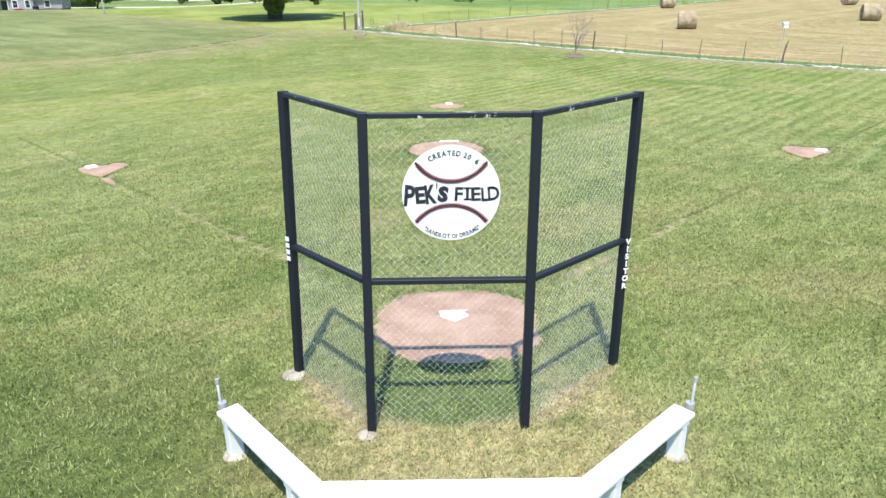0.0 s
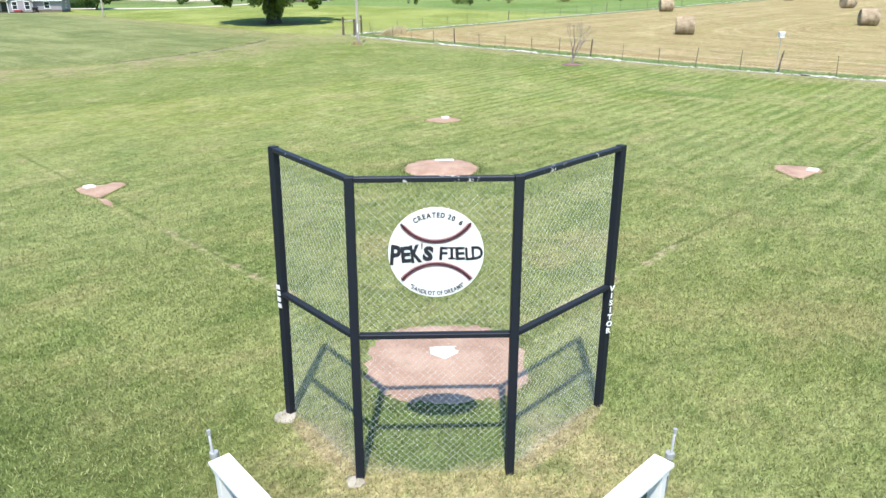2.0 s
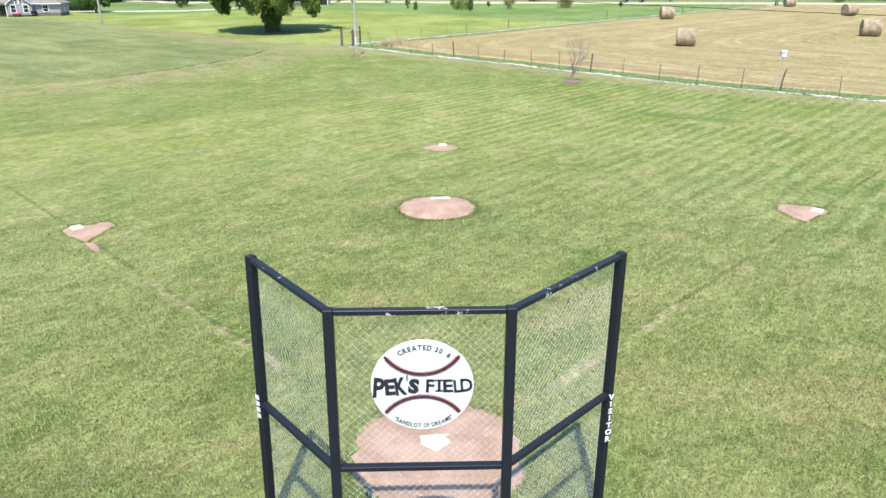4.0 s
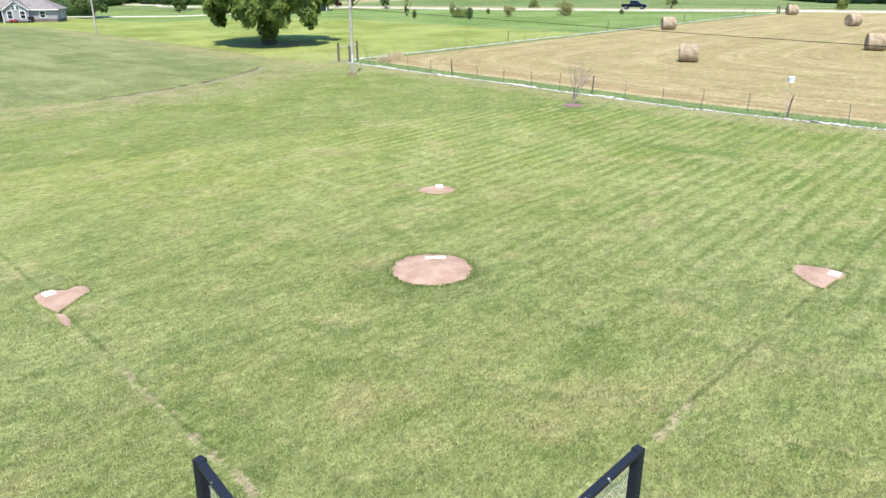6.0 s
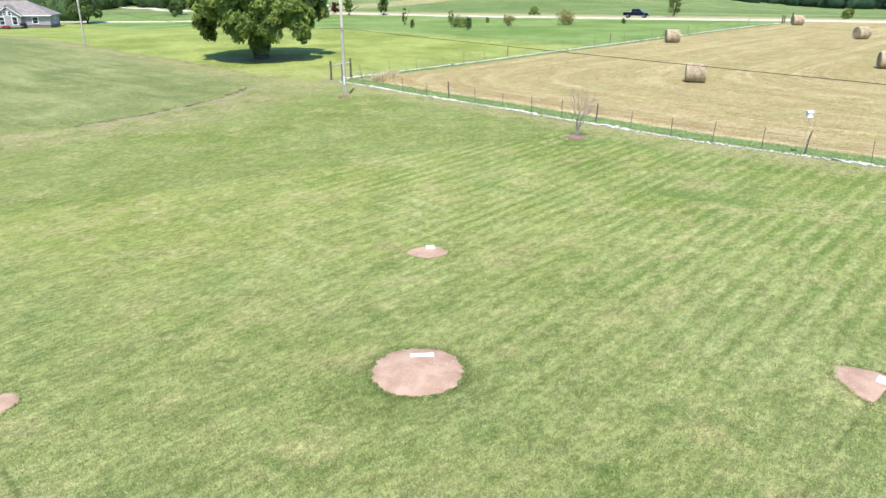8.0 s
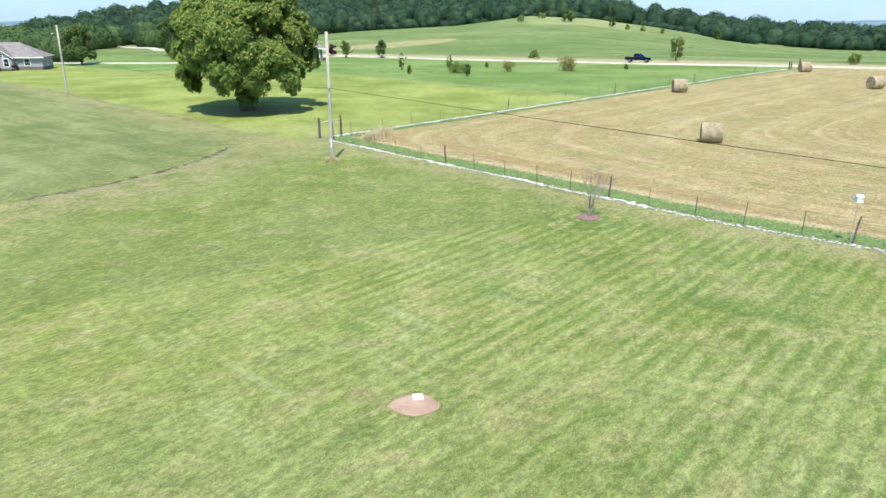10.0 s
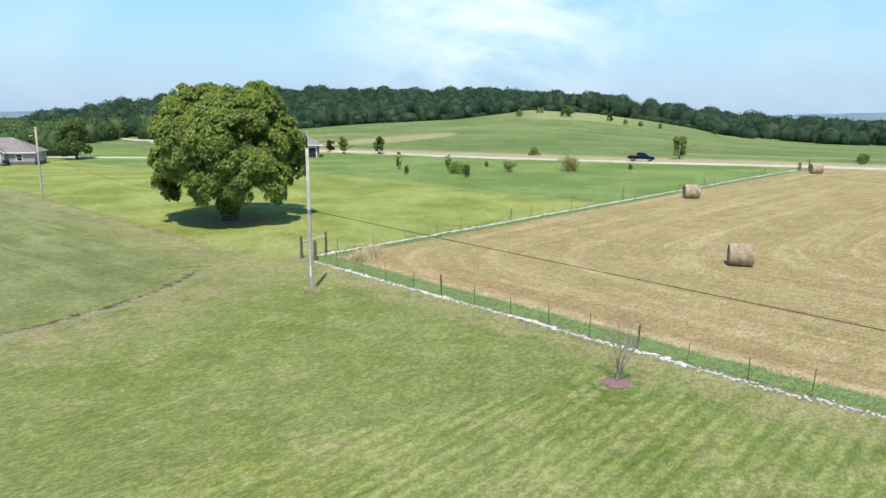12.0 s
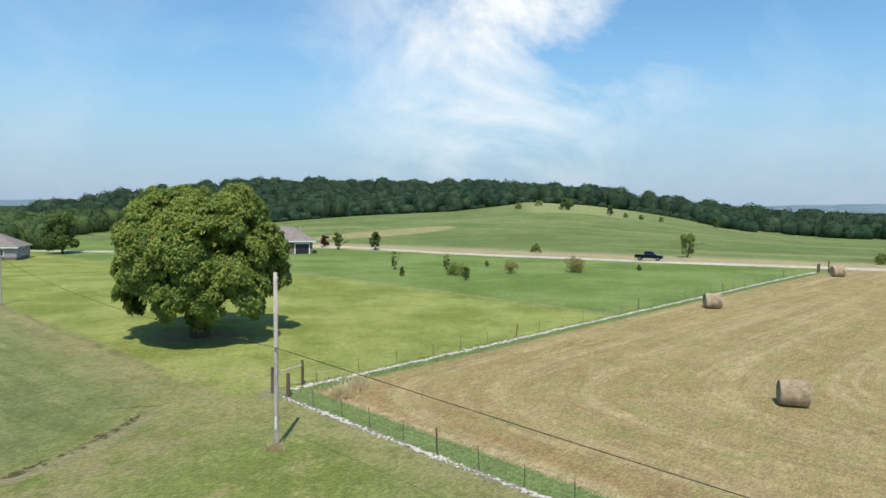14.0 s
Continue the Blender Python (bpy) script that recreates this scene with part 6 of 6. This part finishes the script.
def gable_wall(x0, x1, y0, y1, z0, z1, rise):
    bm = bmesh.new()
    xm = (x0 + x1) / 2
    outline = [(x0, z0), (x1, z0), (x1, z1), (xm, z1 + rise - 0.16), (x0, z1)]
    a, b = [bm.verts.new((x, y0, z)) for x, z in outline], [bm.verts.new((x, y1, z)) for x, z in outline]
    bm.faces.new(a), bm.faces.new(b[::-1])
    for i in range(5):
        j = (i + 1) % 5
        bm.faces.new((a[j], a[i], b[i], b[j]))
    return bm


house_grey(-86.8, 174.5, 13)


def by_house(x, y):
    p = pose(-86.8, 174.5, 0, 0, 0, 13) @ Vector((x, y, 0))
    return p.x, p.y


def grill():
    ob = thing("grill", *by_house(4.6, -7.3), 10, "black lidded barbecue grill standing before the grey house", "grill")
    part("firebox", box(bmesh.new(), -0.55, 0.55, -0.3, 0.3, 0.62, 0.92, None, 0.03), CABLE, ob)
    bm = tube(bmesh.new(), [(-0.55, 0, 0.93), (-0.5, 0, 0.93), (0.5, 0, 0.93), (0.55, 0, 0.93)], [0.24, 0.29, 0.29, 0.24], 14)
    part("lid", bm, CABLE, ob, "rounded black lid")
    for x in (-0.48, 0.48):
        for y in (-0.25, 0.25):
            part("leg", box(bmesh.new(), x - 0.03, x + 0.03, y - 0.03, y + 0.03, -0.1, 0.63), CABLE, ob)


def garden_cart():
    ob = thing("garden_cart", *by_house(1.2, -7.4), 4, "small red garden cart standing before the grey house", "cart")
    bm = bmesh.new()
    box(bm, -0.7, 0.7, -0.4, 0.4, 0.3, 0.36)
    for a in ((-0.7, 0.7, -0.4, -0.36), (-0.7, 0.7, 0.36, 0.4), (-0.7, -0.66, -0.36, 0.36), (0.66, 0.7, -0.36, 0.36)):
        box(bm, a[0], a[1], a[2], a[3], 0.36, 0.68)
    part("tray", bm, RED_PLASTIC, ob, "red tray")
    for x in (-0.45, 0.45):
        for y in (-0.36, 0.36):
            part("wheel", tube(bmesh.new(), [(x, y - 0.05, 0.18), (x, y + 0.05, 0.18)], 0.2, 14), TYRE, ob)
    part("handle", tube(bmesh.new(), [(0.68, 0, 0.34), (1.1, 0, 0.5), (1.35, 0, 0.9)], 0.02, 6), TYRE, ob)


grill()
garden_cart()


def house_brown(x, y, turn):
    ob = thing("house", x, y, turn, "small brown house with a hipped grey roof and dark garage opening", "house")
    x0, x1, y0, y1, h = -5.5, 5.5, -4.0, 4.0, 2.7
    part("wall", box(bmesh.new(), x0, x1, y0, y1, -0.6, h), BRICK, ob, "dark brownish wall")
    bm = bmesh.new()
    hip_roof(bm, x0, x1, y0, y1, h, 2.7, 0.6)
    part("roof", bm, SHINGLE, ob, "grey shingle roof")
    part("fascia", box(bmesh.new(), x0 - 0.64, x1 + 0.64, y0 - 0.66, y0 - 0.61, h - 0.22, h), TRIM, ob, "white fascia board")
    # a black slab on the wall stands in for the unlit garage behind
    g = part("garage_opening", box(bmesh.new(), 2.2, 4.8, y0 - 0.05, y0 - 0.012, -0.4, 2.1), INK, ob, "black panel for the unlit inside of the open garage")
    bm = bmesh.new()
    for a in ((2.0, 2.2, -0.4, 2.3), (4.8, 5.0, -0.4, 2.3), (2.2, 4.8, 2.1, 2.3)):
        box(bm, a[0], a[1], y0 - 0.09, y0 - 0.012, a[2], a[3])
    part("door_frame", bm, TRIM, g)
    window(ob, -1.5, y0 - 0.03, 0.8, 1.2, 1.2, 0)
    part("chimney", box(bmesh.new(), 3.0, 3.3, -0.5, -0.2, h + 1.0, h + 2.7), STEEL, ob)
    return ob


house_brown(-20.6, 165.0, 8)


# ---- the pickup on the road ----
def pickup(x, y, turn):
    ob = thing("pickup_truck", x, y, turn, "dark navy crew-cab pickup truck on the gravel road", "pickup truck", dz=0.25)
    bm = bmesh.new()
    side = [(-2.75, 0.55), (2.7, 0.5), (2.82, 0.75), (2.8, 1.05), (1.5, 1.18), (-2.75, 1.16)]
    for y0, y1 in ((-0.95, 0.95),):
        a = [bm.verts.new((px, y0, pz)) for px, pz in side]
        b = [bm.verts.new((px, y1, pz)) for px, pz in side]
        bm.faces.new(a), bm.faces.new(b[::-1])
        for i in range(len(side)):
            j = (i + 1) % len(side)
            bm.faces.new((a[j], a[i], b[i], b[j]))
    bmesh.ops.bevel(bm, geom=list(bm.edges), offset=0.06, segments=2, affect="EDGES")
    part("body", bm, CAR_PAINT, ob, smooth_shade=False)
    bm = bmesh.new()
    cab_lo, cab_hi = [(-0.95, -0.9), (1.55, -0.9), (1.55, 0.9), (-0.95, 0.9)], [(-0.86, -0.76), (0.66, -0.76), (0.66, 0.76), (-0.86, 0.76)]
    lo, hi = [bm.verts.new((px, py, 1.13)) for px, py in cab_lo], [bm.verts.new((px, py, 1.92)) for px, py in cab_hi]
    bm.faces.new(lo[::-1]), bm.faces.new(hi)
    for i in range(4):
        j = (i + 1) % 4
        bm.faces.new((lo[i], lo[j], hi[j], hi[i]))
    bmesh.ops.bevel(bm, geom=list(bm.edges), offset=0.05, segments=2, affect="EDGES")
    cab = part("cab", bm, CAR_PAINT, ob)
    for s in (-1, 1):
        for u0, u1 in ((-0.72, 0.1), (0.2, 1.0)):
            bm = bmesh.new()
            z0, z1 = 1.24, 1.72
            vs = [bm.verts.new((px, s * (0.9 - 0.16 * (pz - 1.13) / 0.71 + 0.012), pz)) for px, pz in ((u0, z0), (u1 + 0.12 * (u1 > 0.5), z0), (u1 - 0.3 * (u1 > 0.5), z1), (u0, z1))]
            r = bmesh.ops.extrude_face_region(bm, geom=[bm.faces.new(vs)])
            bmesh.ops.translate(bm, verts=[v for v in r["geom"] if isinstance(v, bmesh.types.BMVert)], vec=(0, -s * 0.02, 0))
            bmesh.ops.recalc_face_normals(bm, faces=bm.faces)
            part("side_window", bm, GLASS, cab, "dark tinted side window")
    bm = box(bmesh.new(), -0.01, 0.01, -0.68, 0.68, 0.05, 0.86, pose(1.56, 0, 1.16, 0, -49.5, 0))
    part("windscreen", bm, GLASS, cab, "dark windscreen")
    part("bed", box(bmesh.new(), -2.68, -1.0, -0.82, 0.82, 1.14, 1.185), TYRE, ob, "black truck-bed cover")
    part("front_bumper", box(bmesh.new(), 2.7, 2.92, -0.93, 0.93, 0.45, 0.68, None, 0.04), CHROME, ob, "bright bumper")
    part("rear_bumper", box(bmesh.new(), -2.9, -2.72, -0.9, 0.9, 0.48, 0.66, None, 0.03), CHROME, ob, "bright bumper")
    for s in (-1, 1):
        part("headlight", box(bmesh.new(), 2.72, 2.85, s * 0.72 - 0.17, s * 0.72 + 0.17, 0.76, 0.98, None, 0.02), LAMP_GLASS, ob, "clear headlight")
        part("tail_light", box(bmesh.new(), -2.79, -2.74, s * 0.84 - 0.07, s * 0.84 + 0.07, 0.78, 1.1), RED_PLASTIC, ob, "red tail light")
        for wx in (-1.75, 1.8):
            w = part("wheel", tube(bmesh.new(), [(wx, s * 0.74, 0.4), (wx, s * 0.78, 0.4), (wx, s * 0.95, 0.4), (wx, s * 0.985, 0.4)], [0.36, 0.4, 0.4, 0.36], 24), TYRE, ob)
            part("rim", tube(bmesh.new(), [(wx, s * 0.97, 0.4), (wx, s * 0.995, 0.4)], [0.24, 0.22], 16), CHROME, w, "bright wheel rim")
    ob.scale = (0.84, 0.84, 0.84)
    return ob


pickup(45.4, 140.0, -28)

# ---- stones and grass: the many small pieces ----
stone_row(near_line, WAY_A, SIDE_A, 44, 298, 0.075, 8, "row of white limestone rocks along the fence")
stone_band(near_line, SIDE_A, 0.0, 54, 420, 0.13, 0.05, 0.12, 18, "small white limestone rubble between the larger rocks")
stone_band(far_line, SIDE_B, 0.3, 88, 1000, 0.11, 0.11, 0.25, 9, "long pale row of limestone rocks under the far fence")


def lawn_blades():
    """Short grass near the field's near half; none on dirt."""
    rng = np.random.default_rng(17)
    n = 3600000
    xy = np.stack((rng.uniform(-22, 22, n), rng.uniform(0.5, 31.0, n)), 1)
    away = np.hypot((xy[:, 0] - 0.2) * 0.9, xy[:, 1] - 7.0)
    keep = rng.random(n) < np.interp(away, (0, 4.5, 7, 10, 14, 18, 23), (1.0, 0.95, 0.66, 0.40, 0.19, 0.07, 0.0)) * np.interp(xy[:, 1], (0.5, 3.8), (0.0, 1.0))          # thins out gradually
    xy, keep = xy[keep], keep[keep]
    for outline in PATCHES.values():
        inside = np.zeros(len(xy), bool)
        for (ax, ay), (bx, by) in zip(outline, outline[1:] + outline[:1]):
            hit = ((ay > xy[:, 1]) != (by > xy[:, 1])) & (xy[:, 0] < (bx - ax) * (xy[:, 1] - ay) / (by - ay + 1e-9) + ax)
            inside ^= hit
        keep &= ~inside
    for nx, ny, c, x, y, r in ((0.761, 0.649, 5.60, -3.6, 12.9, 2.6), (-0.669, 0.743, 6.17, 3.5, 11.4, 1.9)):
        off = np.abs(xy[:, 0] * nx + xy[:, 1] * ny - c)
        keep &= ~((off < 0.13) & (np.hypot(xy[:, 0] - x, xy[:, 1] - y) < r) & (rng.random(len(xy)) < 0.75))
    xy = xy[keep]
    edge = []
    for patch, outline in PATCHES.items():     # longer blades along the rims of the dirt
        if patch == "worn":
            continue
        pts = np.array(outline)
        mid = pts.mean(0)
        count = int(230 * np.linalg.norm(pts - np.roll(pts, 1, 0), axis=1).sum())
        k = rng.integers(0, len(pts), count)
        u = rng.random((count, 1))
        p = pts[k] * (1 - u) + pts[(k + 1) % len(pts)] * u
        out = (p - mid) / np.linalg.norm(p - mid, axis=1, keepdims=True)
        edge.append(p + out * np.abs(rng.normal(0.03, 0.06, (count, 1))))
    n_edge = sum(len(e) for e in edge)
    xy = np.concatenate([xy] + edge)
    n = len(xy)
    z = np.array([ground_z(x, y) for x, y in xy.tolist()])
    base = np.column_stack((xy, z - 0.006))
    a = rng.uniform(0, math.tau, n)
    coarse = np.interp(xy[:, 1], (8, 20, 30), (1.0, 1.15, 1.3))
    d = np.stack((np.cos(a), np.sin(a), np.zeros(n)), 1) * (0.0052 * coarse * rng.uniform(0.7, 1.6, n))[:, None]
    h = 0.046 * coarse ** 0.4 * rng.uniform(0.45, 1.3, n)
    h[-n_edge:] *= np.where(xy[-n_edge:, 1] > 22, 0.7, 1.1)
    lean = np.stack((rng.normal(0, 0.55, n), rng.normal(0, 0.55, n), np.ones(n)), 1) * h[:, None]
    v = np.stack((base - d, base + d, base + lean), 1).reshape(-1, 3)
    return tagged(new("lawn_grass", fast_mesh("lawn_grass", v, np.arange(3 * n).reshape(-1, 3), BLADE)), "short mown green grass with dry patches", "grass", kind="stuff")


lawn_blades()
